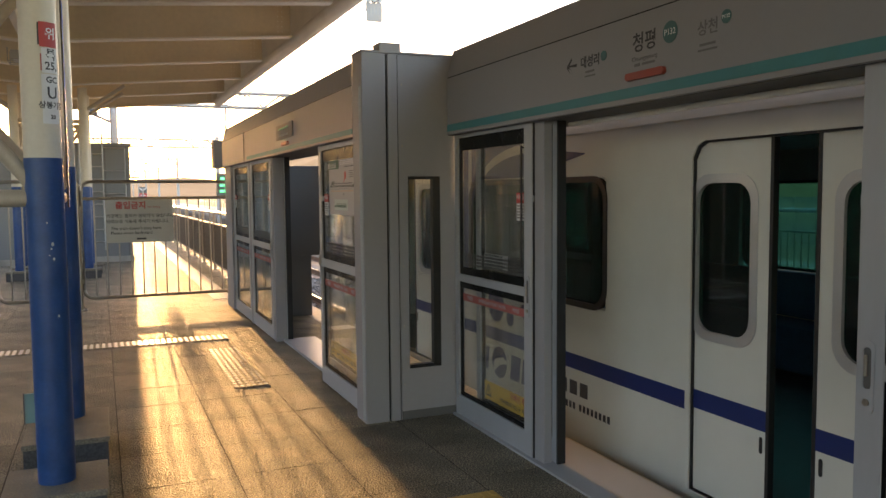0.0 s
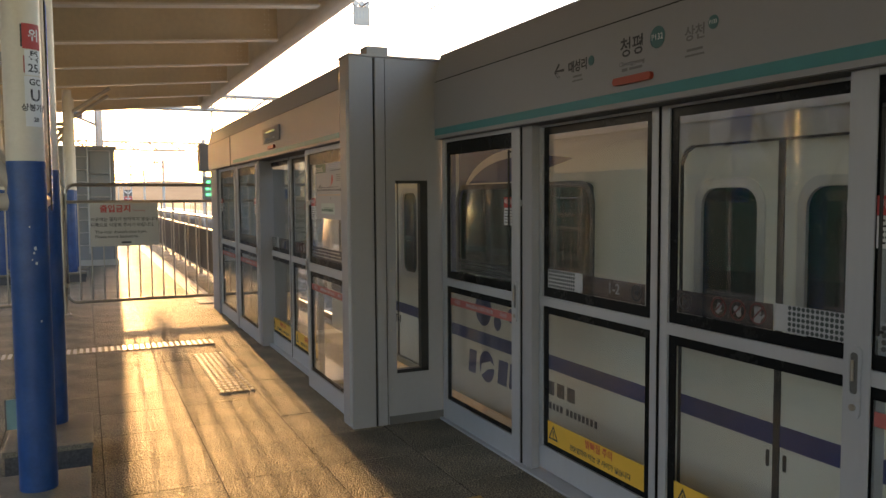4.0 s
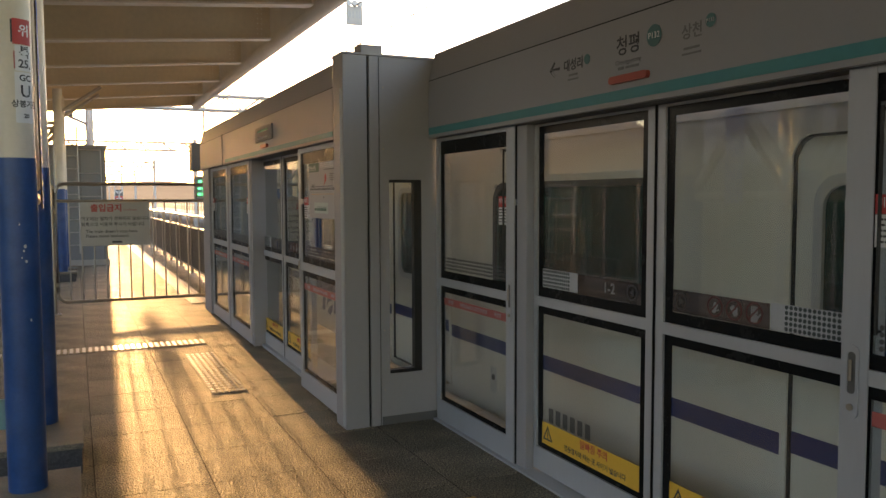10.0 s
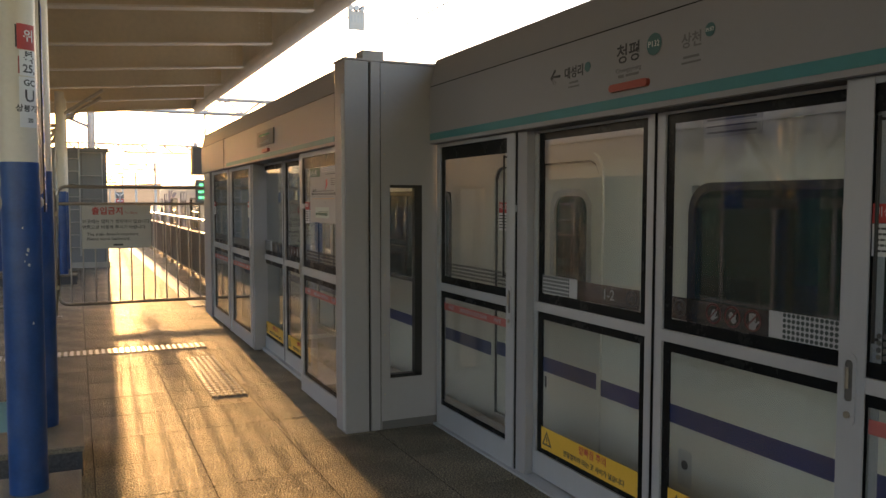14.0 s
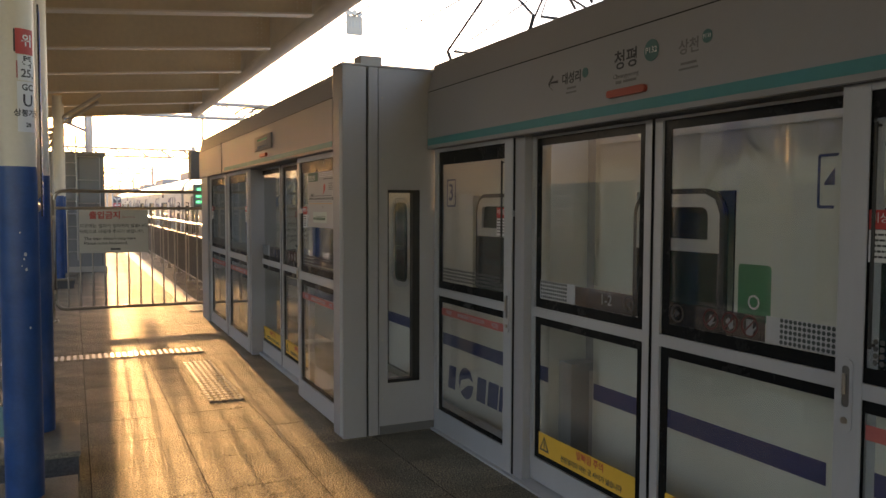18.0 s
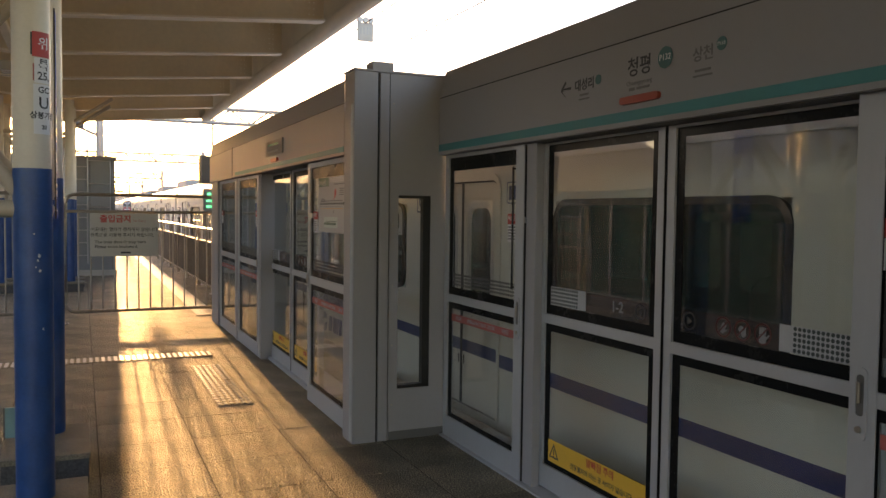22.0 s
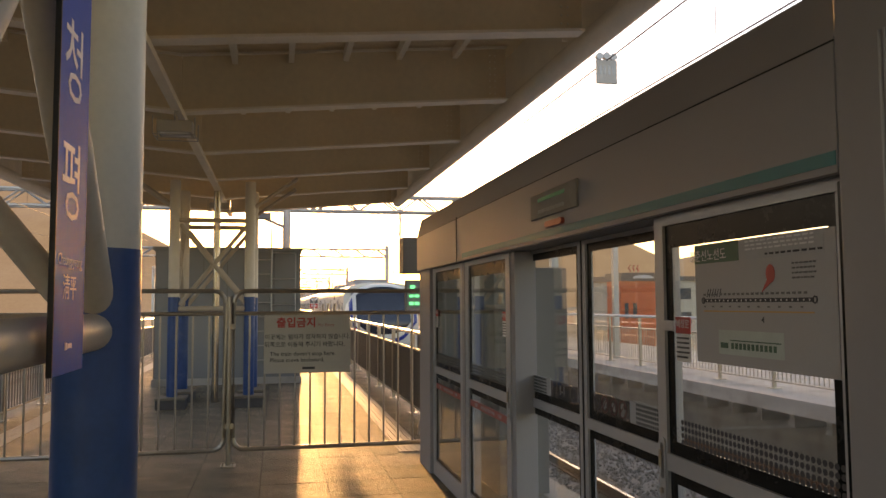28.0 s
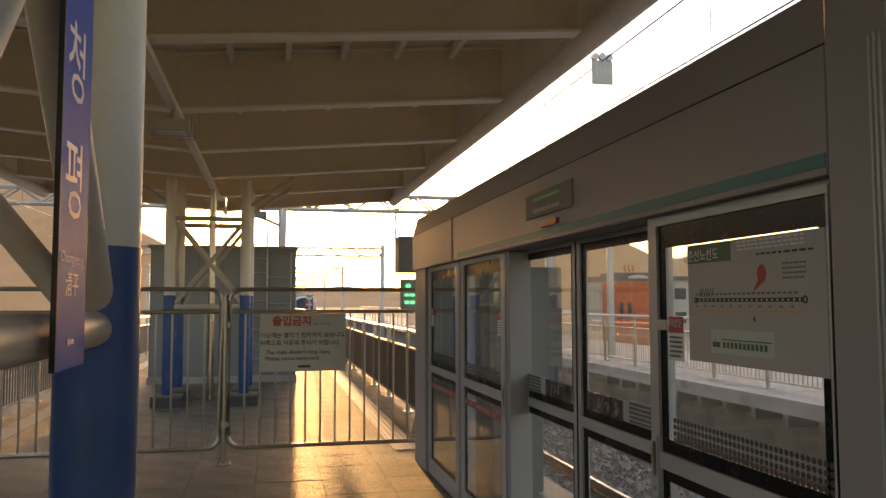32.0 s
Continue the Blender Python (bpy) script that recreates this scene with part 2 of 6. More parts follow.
M = dict(
    # granite grain, its colour contrast raised to stand in for sun glitter
    paver=mat("granite paver", (0.20, 0.177, 0.13), 0.66, spec=0.27, vary=0.95, scale=3, fine=100, bump=1.0, relief=0.012, speck=0.85, rand=0.25, dirt=0.35, dirt_color=(0.13, 0.11, 0.09)),
    joint=mat("paver joint", (0.07, 0.06, 0.05), 0.95, spec=0.1),
    concrete=mat("concrete", (0.42, 0.40, 0.37), 0.85, vary=0.2, scale=2, fine=80, bump=0.4, dirt=0.5),
    edge=mat("platform edge stone", (0.38, 0.35, 0.31), 0.7, vary=0.2, scale=5, fine=160, bump=0.5),
    tactile=mat("tactile plate", (0.50, 0.485, 0.46), 0.36, metal=0.8, vary=0.15, scale=20),
    tactile_y=mat("yellow tactile plate", (0.55, 0.36, 0.08), 0.55, vary=0.2, scale=20),
    psd=mat("grey anodised panel", (0.305, 0.30, 0.315), 0.5, metal=0.12, vary=0.06, scale=1.2, fine=30, dirt=0.12, dirt_color=(0.25, 0.23, 0.2)),
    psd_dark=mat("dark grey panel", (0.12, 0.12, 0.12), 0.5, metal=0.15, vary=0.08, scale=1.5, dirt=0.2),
    alu=mat("brushed aluminium", (0.42, 0.435, 0.46), 0.42, metal=0.3, vary=0.08, scale=3, fine=40, stretch=(1, 1, 0.2)),
    black=mat("black rubber", (0.012, 0.012, 0.013), 0.5, vary=0.2),
    blackglass=mat("black glass border", (0.010, 0.011, 0.012), 0.2, vary=0.1, spec=0.1),
    teal=mat("teal stripe", (0.045, 0.22, 0.24), 0.5, vary=0.12, scale=8),
    dotgrey=mat("dark grey dot print", (0.075, 0.08, 0.08), 0.5),
    dotprint=mat("dark dot print", (0.045, 0.06, 0.06), 0.5),
    wgreen=mat("green sticker", (0.02, 0.22, 0.09), 0.5),
    dullred=mat("dull red print", (0.105, 0.021, 0.018), 0.5),
    display=mat("dark display face", (0.05, 0.05, 0.05), 0.6, spec=0.1),
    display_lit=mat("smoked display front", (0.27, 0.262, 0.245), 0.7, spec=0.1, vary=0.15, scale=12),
    teal_d=mat("teal disc", (0.06, 0.155, 0.16), 0.5),
    ink=mat("dark lettering", (0.05, 0.05, 0.055), 0.6),
    ink_soft=mat("worn grey lettering", (0.16, 0.16, 0.165), 0.6),
    white=mat("white print", (0.78, 0.77, 0.75), 0.5, vary=0.04),
    paper=mat("white paper", (0.72, 0.72, 0.73), 0.55, vary=0.05, scale=2),
    poster=mat("printed poster paper", (0.43, 0.43, 0.44), 0.5, vary=0.05, scale=2),
    dimprint=mat("worn grey print", (0.25, 0.25, 0.26), 0.55),
    greyprint=mat("pale grey print", (0.42, 0.43, 0.45), 0.55),
    green=mat("dark green print", (0.05, 0.13, 0.085), 0.5),
    mint=mat("pale mint print", (0.50, 0.58, 0.54), 0.5),
    weathered=mat("weathered white board", (0.50, 0.475, 0.43), 0.5, vary=0.08, scale=3, dirt=0.15),
    mint_d=mat("pale teal plate", (0.16, 0.30, 0.31), 0.45),
    tactile_p=mat("pale tactile strip", (0.36, 0.32, 0.25), 0.5, vary=0.2, scale=5),
    red=mat("red print", (0.50, 0.055, 0.05), 0.5),
    redband=mat("faded red band", (0.42, 0.11, 0.10), 0.5),
    orange=mat("orange line", (0.62, 0.36, 0.14), 0.5),
    yellow=mat("yellow sticker", (0.74, 0.42, 0.05), 0.45, vary=0.08, scale=4),
    redlamp=mat("red lamp lens", (0.36, 0.06, 0.04), 0.4, vary=0.08),
    led_text=mat("dim green led", (0.03, 0.14, 0.08), 0.4, emit=((0.05, 1.0, 0.40), 0.008)),
    led_green=mat("green led", (0.02, 0.2, 0.1), 0.4, emit=((0.05, 1.0, 0.35), 0.3)),
    led_amber=mat("amber led", (0.3, 0.12, 0.02), 0.4, emit=((1.0, 0.33, 0.05), 0.4)),
    tail_red=mat("red tail lamp", (0.5, 0.02, 0.02), 0.2, emit=((1.0, 0.03, 0.02), 1.0)),
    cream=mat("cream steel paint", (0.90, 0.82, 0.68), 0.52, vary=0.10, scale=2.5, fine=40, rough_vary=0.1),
    # wear and dirt on the braces, with their shade also darkening the base colour
    pipe=mat("weathered, shade-darkened cream pipe paint", (0.47, 0.41, 0.33), 0.40, vary=0.16, scale=5, fine=60, dirt=0.10, dirt_color=(0.30, 0.23, 0.16)),
    colpaint=mat("dull cream column paint", (0.66, 0.60, 0.505), 0.42, vary=0.10, scale=5, fine=60, dirt=0.06, dirt_color=(0.35, 0.28, 0.2)),
    chip=mat("bare chipped paint", (0.62, 0.60, 0.58), 0.6, vary=0.2, scale=40),
    canopy=mat("cream canopy sheet and shade-toned webs", (0.77, 0.64, 0.43), 0.6, vary=0.14, scale=0.8, fine=15),
    blue=mat("blue steel paint", (0.014, 0.066, 0.215), 0.34, vary=0.25, scale=9, fine=60, dirt=0.12, dirt_color=(0.3, 0.33, 0.38)),
    steel=mat("stainless steel", (0.56, 0.52, 0.46), 0.18, metal=1.0, vary=0.1, scale=5, fine=90, stretch=(1, 1, 0.1)),
    steel_d=mat("dull stainless rail", (0.40, 0.36, 0.31), 0.32, metal=0.9, vary=0.15, scale=6),
    mesh=mat("grey railing sheet", (0.17, 0.155, 0.14), 0.6, metal=0.3, vary=0.15, scale=3),
    stone_top=mat("worn cover stone", (0.20, 0.175, 0.135), 0.7, vary=0.3, scale=5, fine=120, bump=0.5, speck=0.3),
    stone=mat("dark speckled stone", (0.10, 0.10, 0.105), 0.85, spec=0.1, vary=0.5, scale=60, fine=250),
    body=mat("warm white train paint", (0.66, 0.645, 0.575), 0.30, vary=0.06, scale=0.9, fine=8, dirt=0.32, dirt_color=(0.40, 0.33, 0.23)),
    stripe=mat("blue train stripe", (0.008, 0.025, 0.13), 0.28, vary=0.08, scale=2),
    frame_w=mat("pale window frame", (0.50, 0.50, 0.49), 0.3, metal=0.6, vary=0.08),
    roof=mat("grey train roof", (0.33, 0.33, 0.33), 0.55, vary=0.2, scale=1.2, dirt=0.4),
    under=mat("black underframe", (0.025, 0.024, 0.023), 0.75, vary=0.3),
    inside=mat("train interior panel", (0.36, 0.40, 0.40), 0.5, vary=0.1),
    seat=mat("blue moquette", (0.05, 0.13, 0.22), 0.85, vary=0.2, scale=30),
    ifloor=mat("train floor", (0.10, 0.13, 0.13), 0.4, vary=0.15),
    screen_glass=mat("dark windscreen glass", (0.018, 0.022, 0.032), 0.10, vary=0.1, spec=0.6),
    nose=mat("blue nose mask", (0.018, 0.04, 0.22), 0.22, vary=0.06),
    ballast=mat("ballast", (0.23, 0.20, 0.17), 0.95, vary=0.65, scale=9, fine=38, bump=1.0, rand=0.3),
    sleeper=mat("concrete sleeper", (0.34, 0.31, 0.28), 0.9, vary=0.2, scale=8),
    rail_top=mat("polished rail head", (0.55, 0.5, 0.45), 0.15, metal=1.0),
    rail=mat("rusty rail", (0.14, 0.075, 0.045), 0.8, vary=0.3, scale=20),
    cabin=mat("grey cabin panel", (0.22, 0.235, 0.25), 0.5, vary=0.1, scale=1, dirt=0.2),
    galv=mat("galvanised steel", (0.40, 0.40, 0.40), 0.45, metal=0.8, vary=0.2, scale=8),
    wire=mat("catenary wire", (0.08, 0.07, 0.06), 0.5, metal=0.5),
    brick_o=mat("orange facade", (0.62, 0.13, 0.045), 0.75, vary=0.12, scale=1.5, fine=10),
    roof_d=mat("dark roof sheet", (0.05, 0.05, 0.055), 0.6),
    # emission stands in for haze on the distant slopes: bluish west, golden elsewhere
    far_wood=mat("grey-green wooded slope with haze glow", (0.07, 0.078, 0.07), 1.0, vary=0.5, scale=0.05, fine=0.6, emit=((0.42, 0.46, 0.50), 0.05)),
    hill=mat("wooded hill with haze glow", (0.10, 0.085, 0.05), 1.0, vary=0.5, scale=0.05, fine=0.6, emit=((0.72, 0.49, 0.25), 0.075)),
    ground=mat("dry ground", (0.22, 0.18, 0.12), 1.0, vary=0.35, scale=0.15, fine=2.0),
    house=mat("pale house wall", (0.50, 0.44, 0.36), 0.85, vary=0.15, scale=0.4),
    bark=mat("bark", (0.12, 0.09, 0.065), 0.95, vary=0.4, scale=20),
    fence=mat("dark green sheet", (0.025, 0.055, 0.04), 0.7, vary=0.3, scale=2),
    speaker=mat("pale grey enclosure", (0.42, 0.40, 0.37), 0.5, vary=0.1),
    signblue=mat("deep blue enamel", (0.04, 0.115, 0.46), 0.5, spec=0.04, vary=0.1, scale=3),
    grate=mat("painted niche shade", (0.02, 0.02, 0.02), 0.9),
    pane=glass("clear platform glass", (0.955, 0.975, 0.97), ior=1.55, smear=0.02),
    film=glass("smoky printed film", (0.50, 0.44, 0.44), smear=0.05),
    twin=glass("tinted train glass", (0.12, 0.32, 0.29), ior=1.3, smear=0.015),
)


# ---- mesh helpers ----
def mesh_of(name, bm, material, smooth=False):
    me = bpy.data.meshes.new(name)
    bm.normal_update()
    bm.to_mesh(me)
    bm.free()
    for m in (material if isinstance(material, (list, tuple)) else [material]):
        me.materials.append(M[m] if isinstance(m, str) else m)
    if smooth:
        me.polygons.foreach_set("use_smooth", [True] * len(me.polygons))
        me.set_sharp_from_angle(angle=radians(35))
    return me


def part(name, bm, material, parent=None, label="", smooth=False, at=None):
    """Links a bmesh, or a mesh that is shared, as one mesh object under its parent."""
    me = bm if isinstance(bm, bpy.types.Mesh) else mesh_of(name, bm, material, smooth)
    ob = new(name, me)
    if parent is not None:
        ob.parent = parent
    if at is not None:
        ob.matrix_basis = at if isinstance(at, Matrix) else Matrix.Translation(at)
    return tagged(ob, label)


def thing(name, label, category, group="", kind="", at=(0, 0, 0)):
    e = new(name)
    e.empty_display_size = 0.2
    e.matrix_basis = at if isinstance(at, Matrix) else Matrix.Translation(at)
    return tagged(e, label, category, group, kind)


def box(bm, x0, x1, y0, y1, z0, z1, bevel=0.0, mi=0):
    """Adds a box, with its edges rounded by bevel."""
    r = bmesh.ops.create_cube(bm, size=1.0, matrix=Matrix.Translation(((x0 + x1) / 2, (y0 + y1) / 2, (z0 + z1) / 2)) @ Matrix.Diagonal((abs(x1 - x0), abs(y1 - y0), abs(z1 - z0), 1)))
    vs = r["verts"]
    fs = {f for v in vs for f in v.link_faces}
    for f in fs:
        f.material_index = mi
    if bevel:
        bmesh.ops.bevel(bm, geom=list({e for v in vs for e in v.link_edges}), offset=bevel, segments=2, affect="EDGES", profile=0.7)
    return bm


def boxes(*rows, bevel=0.0):
    bm = bmesh.new()
    for r in rows:
        box(bm, *r, bevel=bevel)
    return bm


def tube(bm, a, b, r, seg=14, r2=None, caps=True):
    """Adds a round bar from a to b."""
    a, b = Vector(a), Vector(b)
    d = b - a
    m = Matrix.Translation((a + b) / 2) @ d.to_track_quat("Z", "Y").to_matrix().to_4x4()
    bmesh.ops.create_cone(bm, cap_ends=caps, segments=seg, radius1=r, radius2=r if r2 is None else r2, depth=d.length, matrix=m)
    return bm


def tubes(*rows, seg=14):
    bm = bmesh.new()
    for a, b, r in rows:
        tube(bm, a, b, r, seg)
    return bm


def pipe(bm, pts, r, seg=10):
    """Adds a bent round bar through the points."""
    pts = [Vector(p) for p in pts]
    rings = []
    for i, p in enumerate(pts):
        d = (pts[min(i + 1, len(pts) - 1)] - pts[max(i - 1, 0)]).normalized()
        q = d.to_track_quat("Z", "Y")
        rings.append([bm.verts.new(p + q @ Vector((r * math.cos(2 * math.pi * k / seg), r * math.sin(2 * math.pi * k / seg), 0))) for k in range(seg)])
    for a, b in zip(rings, rings[1:]):
        for k in range(seg):
            bm.faces.new((a[k], a[(k + 1) % seg], b[(k + 1) % seg], b[k]))
    bm.faces.new(rings[0][::-1])
    bm.faces.new(rings[-1])
    return bm


def rounded(w, h, r, n=5, cx=0.0, cy=0.0):
    """The outline of a rounded rectangle, as (u, v) points, counterclockwise."""
    out = []
    for sx, sy, a0 in ((1, 1, 0), (-1, 1, 90), (-1, -1, 180), (1, -1, 270)):
        for k in range(n + 1):
            a = radians(a0 + 90 * k / n)
            out.append((cx + sx * (w / 2 - r) + r * math.cos(a), cy + sy * (h / 2 - r) + r * math.sin(a)))
    return out


def plate(bm, outline, fn, t, mi=0):
    """Adds a plate: an outline in (u, v), placed by fn(u, v, depth), t thick."""
    f0 = [bm.verts.new(fn(u, v, 0)) for u, v in outline]
    f1 = [bm.verts.new(fn(u, v, t)) for u, v in outline]
    fs = [bm.faces.new(f0[::-1]), bm.faces.new(f1)]
    n = len(f0)
    for k in range(n):
        fs.append(bm.faces.new((f0[k], f0[(k + 1) % n], f1[(k + 1) % n], f1[k])))
    for f in fs:
        f.material_index = mi
    return bm


def ring(bm, outer, inner, fn, t):
    """Adds a flat ring between two outlines with as many points each."""
    n = len(outer)
    o0, o1 = [bm.verts.new(fn(u, v, 0)) for u, v in outer], [bm.verts.new(fn(u, v, t)) for u, v in outer]
    i0, i1 = [bm.verts.new(fn(u, v, 0)) for u, v in inner], [bm.verts.new(fn(u, v, t)) for u, v in inner]
    for k in range(n):
        j = (k + 1) % n
        for q in ((o0[k], i0[k], i0[j], o0[j]), (o1[k], o1[j], i1[j], i1[k]), (o0[k], o0[j], o1[j], o1[k]), (i0[k], i1[k], i1[j], i0[j])):
            bm.faces.new(q)
    return bm


def holed(bm, y0, y1, z0, z1, x0, x1, holes, mi=0):
    """Adds a wall in the y-z plane, from x0 to x1 thick, with rectangular openings (y0, y1, z0, z1) through it."""
    ys = sorted({y0, y1, *[h[0] for h in holes], *[h[1] for h in holes]})
    zs = sorted({z0, z1, *[h[2] for h in holes], *[h[3] for h in holes]})
    ys, zs = [y for y in ys if y0 <= y <= y1], [z for z in zs if z0 <= z <= z1]
    solid = {}
    for i in range(len(ys) - 1):
        for j in range(len(zs) - 1):
            cy, cz = (ys[i] + ys[i + 1]) / 2, (zs[j] + zs[j + 1]) / 2
            solid[i, j] = not any(h[0] < cy < h[1] and h[2] < cz < h[3] for h in holes)
    vs = {}

    def v(i, j, k):
        key = (i, j, k)
        if key not in vs:
            vs[key] = bm.verts.new((x1 if k else x0, ys[i], zs[j]))
        return vs[key]
    fs = []
    for (i, j), s in solid.items():
        if not s:
            continue
        fs.append(bm.faces.new((v(i, j, 0), v(i, j + 1, 0), v(i + 1, j + 1, 0), v(i + 1, j, 0))))
        fs.append(bm.faces.new((v(i, j, 1), v(i + 1, j, 1), v(i + 1, j + 1, 1), v(i, j + 1, 1))))
        for di, dj, a, b in ((-1, 0, (i, j), (i, j + 1)), (1, 0, (i + 1, j + 1), (i + 1, j)), (0, -1, (i + 1, j), (i, j)), (0, 1, (i, j + 1), (i + 1, j + 1))):
            if not solid.get((i + di, j + dj), False):
                fs.append(bm.faces.new((v(*a, 0), v(*a, 1), v(*b, 1), v(*b, 0))))
    for f in fs:
        f.material_index = mi
    bmesh.ops.recalc_face_normals(bm, faces=fs)
    return bm


_texts = {}


def text_mesh(body, size, material, bold=0.0, depth=0.0005):
    """Lettering as a flat mesh in its own x-y plane, centred, cap height about 0.7 of size."""
    key = (body, size, material, bold)
    if key not in _texts:
        cu = bpy.data.curves.new("lettering", "FONT")
        cu.body, cu.size, cu.align_x, cu.align_y, cu.offset, cu.extrude, cu.resolution_u = body, size, "CENTER", "CENTER", bold, depth, 2
        ob = bpy.data.objects.new("lettering", cu)
        scene.collection.objects.link(ob)
        me = bpy.data.meshes.new_from_object(ob.evaluated_get(bpy.context.evaluated_depsgraph_get()))
        bpy.data.objects.remove(ob)
        bpy.data.curves.remove(cu)
        me.materials.clear()
        me.materials.append(M[material])
        _texts[key] = me
    return _texts[key]


def facing(side, x, y, z):
    """A pose for flat lettering: side '-x' faces -x (reads towards -y), '-y' faces -y, '+x' faces +x."""
    r = {"-x": Matrix(((0, 0, -1), (-1, 0, 0), (0, 1, 0))), "+x": Matrix(((0, 0, 1), (1, 0, 0), (0, 1, 0))), "-y": Matrix(((1, 0, 0), (0, 0, -1), (0, 1, 0)))}[side]
    return Matrix.Translation((x, y, z)) @ r.to_4x4()


def letters(name, body, size, material, parent, side, x, y, z, bold=0.0, label=""):
    return part(name, text_mesh(body, size, material, bold), None, parent, label, at=facing(side, x, y, z))


def bars(name, rows, material, parent, side, x, y, z, label=""):
    """Plain bars (u, v, width, height) for writing that cannot be read, on a surface that faces side."""
    bm = bmesh.new()
    for u, v, w, h in rows:
        box(bm, u - w / 2, u + w / 2, v - h / 2, v + h / 2, 0, 0.0015)
    return part(name, bm, material, parent, label, at=facing(side, x, y, z))


def bar_line(u0, u1, v, h, seed, word=0.02, gap=0.006):
    """A line of word-like bars between u0 and u1."""
    rng, out, u = random.Random(seed), [], u0
    while u < u1 - word * 0.5:
        w = min(word * rng.uniform(0.6, 1.8), u1 - u)
        out.append((u + w / 2, v, w, h))
        u += w + gap
    return out

# ---- ground and platforms ----
P_L, P_R = -4.20, 2.92             # the platform's two edges
FAR = 240.0
CX = -0.66                         # middle line of the canopy


def sheet(name, x0, x1, y0, y1, z, material, label, category, thick=0.3):
    return tagged(part(name, boxes((x0, x1, y0, y1, z - thick, z)), material), label, category, kind="structure")


sheet("ground", -900, 900, -500, 1500, -1.75, "ground", "dry brown open ground round the station", "ground")
slab = part("platform_slab", boxes((P_L + 0.28, P_R - 0.28, -14, FAR, -1.4, -0.0028), bevel=0.0), "joint")
tagged(slab, "concrete platform slab under the grey pavers", "platform", kind="structure")
for sx, nm in ((P_R - 0.28, "platform_edge_east"), (P_L, "platform_edge_west")):
    tagged(part(nm, boxes((sx, sx + 0.28, -14, FAR, -0.5, 0.0), bevel=0.012), "edge"), "worn pale stone edge of the platform", "platform edge", kind="structure")
    w = part(nm.replace("edge", "wall"), boxes((sx + 0.06, sx + 0.22, -14, FAR, -1.7, -0.5)), "concrete")
    tagged(w, "stained concrete retaining wall below the platform edge", "wall", kind="structure")

# tracks: ballast beds, sleepers and rails
rng = random.Random(5)


def ballast_bed(name, x0, x1):
    bm = bmesh.new()
    nx, ny = 26, 420
    ys = [(-14 + 74 * j / 330) if j < 330 else 60 + (FAR - 60) * (j - 330) / (ny - 331) for j in range(ny)]
    g = [[bm.verts.new((x0 + (x1 - x0) * i / nx, y, -1.30 + rng.uniform(-0.012, 0.012))) for i in range(nx + 1)] for y in ys]
    for a, b in zip(g, g[1:]):
        for i in range(nx):
            bm.faces.new((a[i], a[i + 1], b[i + 1], b[i]))
    return tagged(part(name, bm, "ballast", smooth=True), "grey-brown crushed stone ballast between the platforms", "ballast", kind="stuff")


ballast_bed("ballast_bed", P_R - 0.06, 9.16)
ballast_bed("ballast_bed", -12.5, P_L + 0.06)
nrng = np.random.default_rng(8)
NS = 22000
ctr = np.stack([nrng.uniform(3.05, 9.1, NS), 4.0 + 24 * nrng.uniform(0, 1, NS) ** 1.3, -1.295 + nrng.uniform(-0.01, 0.03, NS)], 1)
octa = np.array([(1, 0, 0), (-1, 0, 0), (0, 1, 0), (0, -1, 0), (0, 0, 1), (0, 0, -1)], float)
stones = ctr[:, None, :] + octa[None] * nrng.uniform(0.016, 0.042, (NS, 6, 1)) + nrng.uniform(-0.009, 0.009, (NS, 6, 3))
tri = np.array([(0, 2, 4), (2, 1, 4), (1, 3, 4), (3, 0, 4), (2, 0, 5), (1, 2, 5), (3, 1, 5), (0, 3, 5)])
me = bpy.data.meshes.new("ballast_stones")
me.from_pydata(stones.reshape(-1, 3).tolist(), [], (tri[None] + 6 * np.arange(NS)[:, None, None]).reshape(-1, 3).tolist())
me.materials.append(M["ballast"])
tagged(part("ballast_stones", me, None), "loose angular ballast stones beside the rails", "ballast", kind="stuff")

sleeper_me = mesh_of("sleeper", boxes((-1.2, 1.2, -0.13, 0.13, -0.12, 0.008), bevel=0.02), "sleeper")
for cx, nm in ((4.62, "track_east"), (7.9, "track_siding"), (-5.95, "track_west"), (-10.0, "track_far")):
    tr = thing(nm, "steel rails on concrete sleepers in ballast", "track", kind="structure", at=(cx, 0, -1.30))
    for sx in (-0.717, 0.717):
        bm = boxes((sx - 0.065, sx + 0.065, -14, FAR, 0.03, 0.05), (sx - 0.01, sx + 0.01, -14, FAR, 0.05, 0.15), (sx - 0.034, sx + 0.034, -14, FAR, 0.15, 0.185))
        rl = part("rail", bm, "rail", tr, "rust-brown rail")
        part("railhead", boxes((sx - 0.03, sx + 0.03, -14, FAR, 0.186, 0.192)), "rail_top", rl, "polished running surface")
    if abs(cx) < 9:
        for k in range(60):
            part("sleeper", sleeper_me, None, tr, at=(0, -4 + k * 0.63, 0))

# the opposite platform
tagged(part("platform_opposite", boxes((10.05, 14.5, -14, FAR, -1.7, -0.26), (8.98, 14.5, -14, FAR, -0.26, 0.0), bevel=0.0), "concrete"), "pale concrete platform across the tracks", "platform", kind="structure")
# no hole is cut: a near-black slab gives the niche's shade
nc = part("wall_niche", boxes((9.99, 10.06, 15.9, 16.7, -1.05, -0.5)), "grate")
tagged(nc, "near-black slab painting the shade of a niche in the opposite platform wall", "niche", kind="structure")
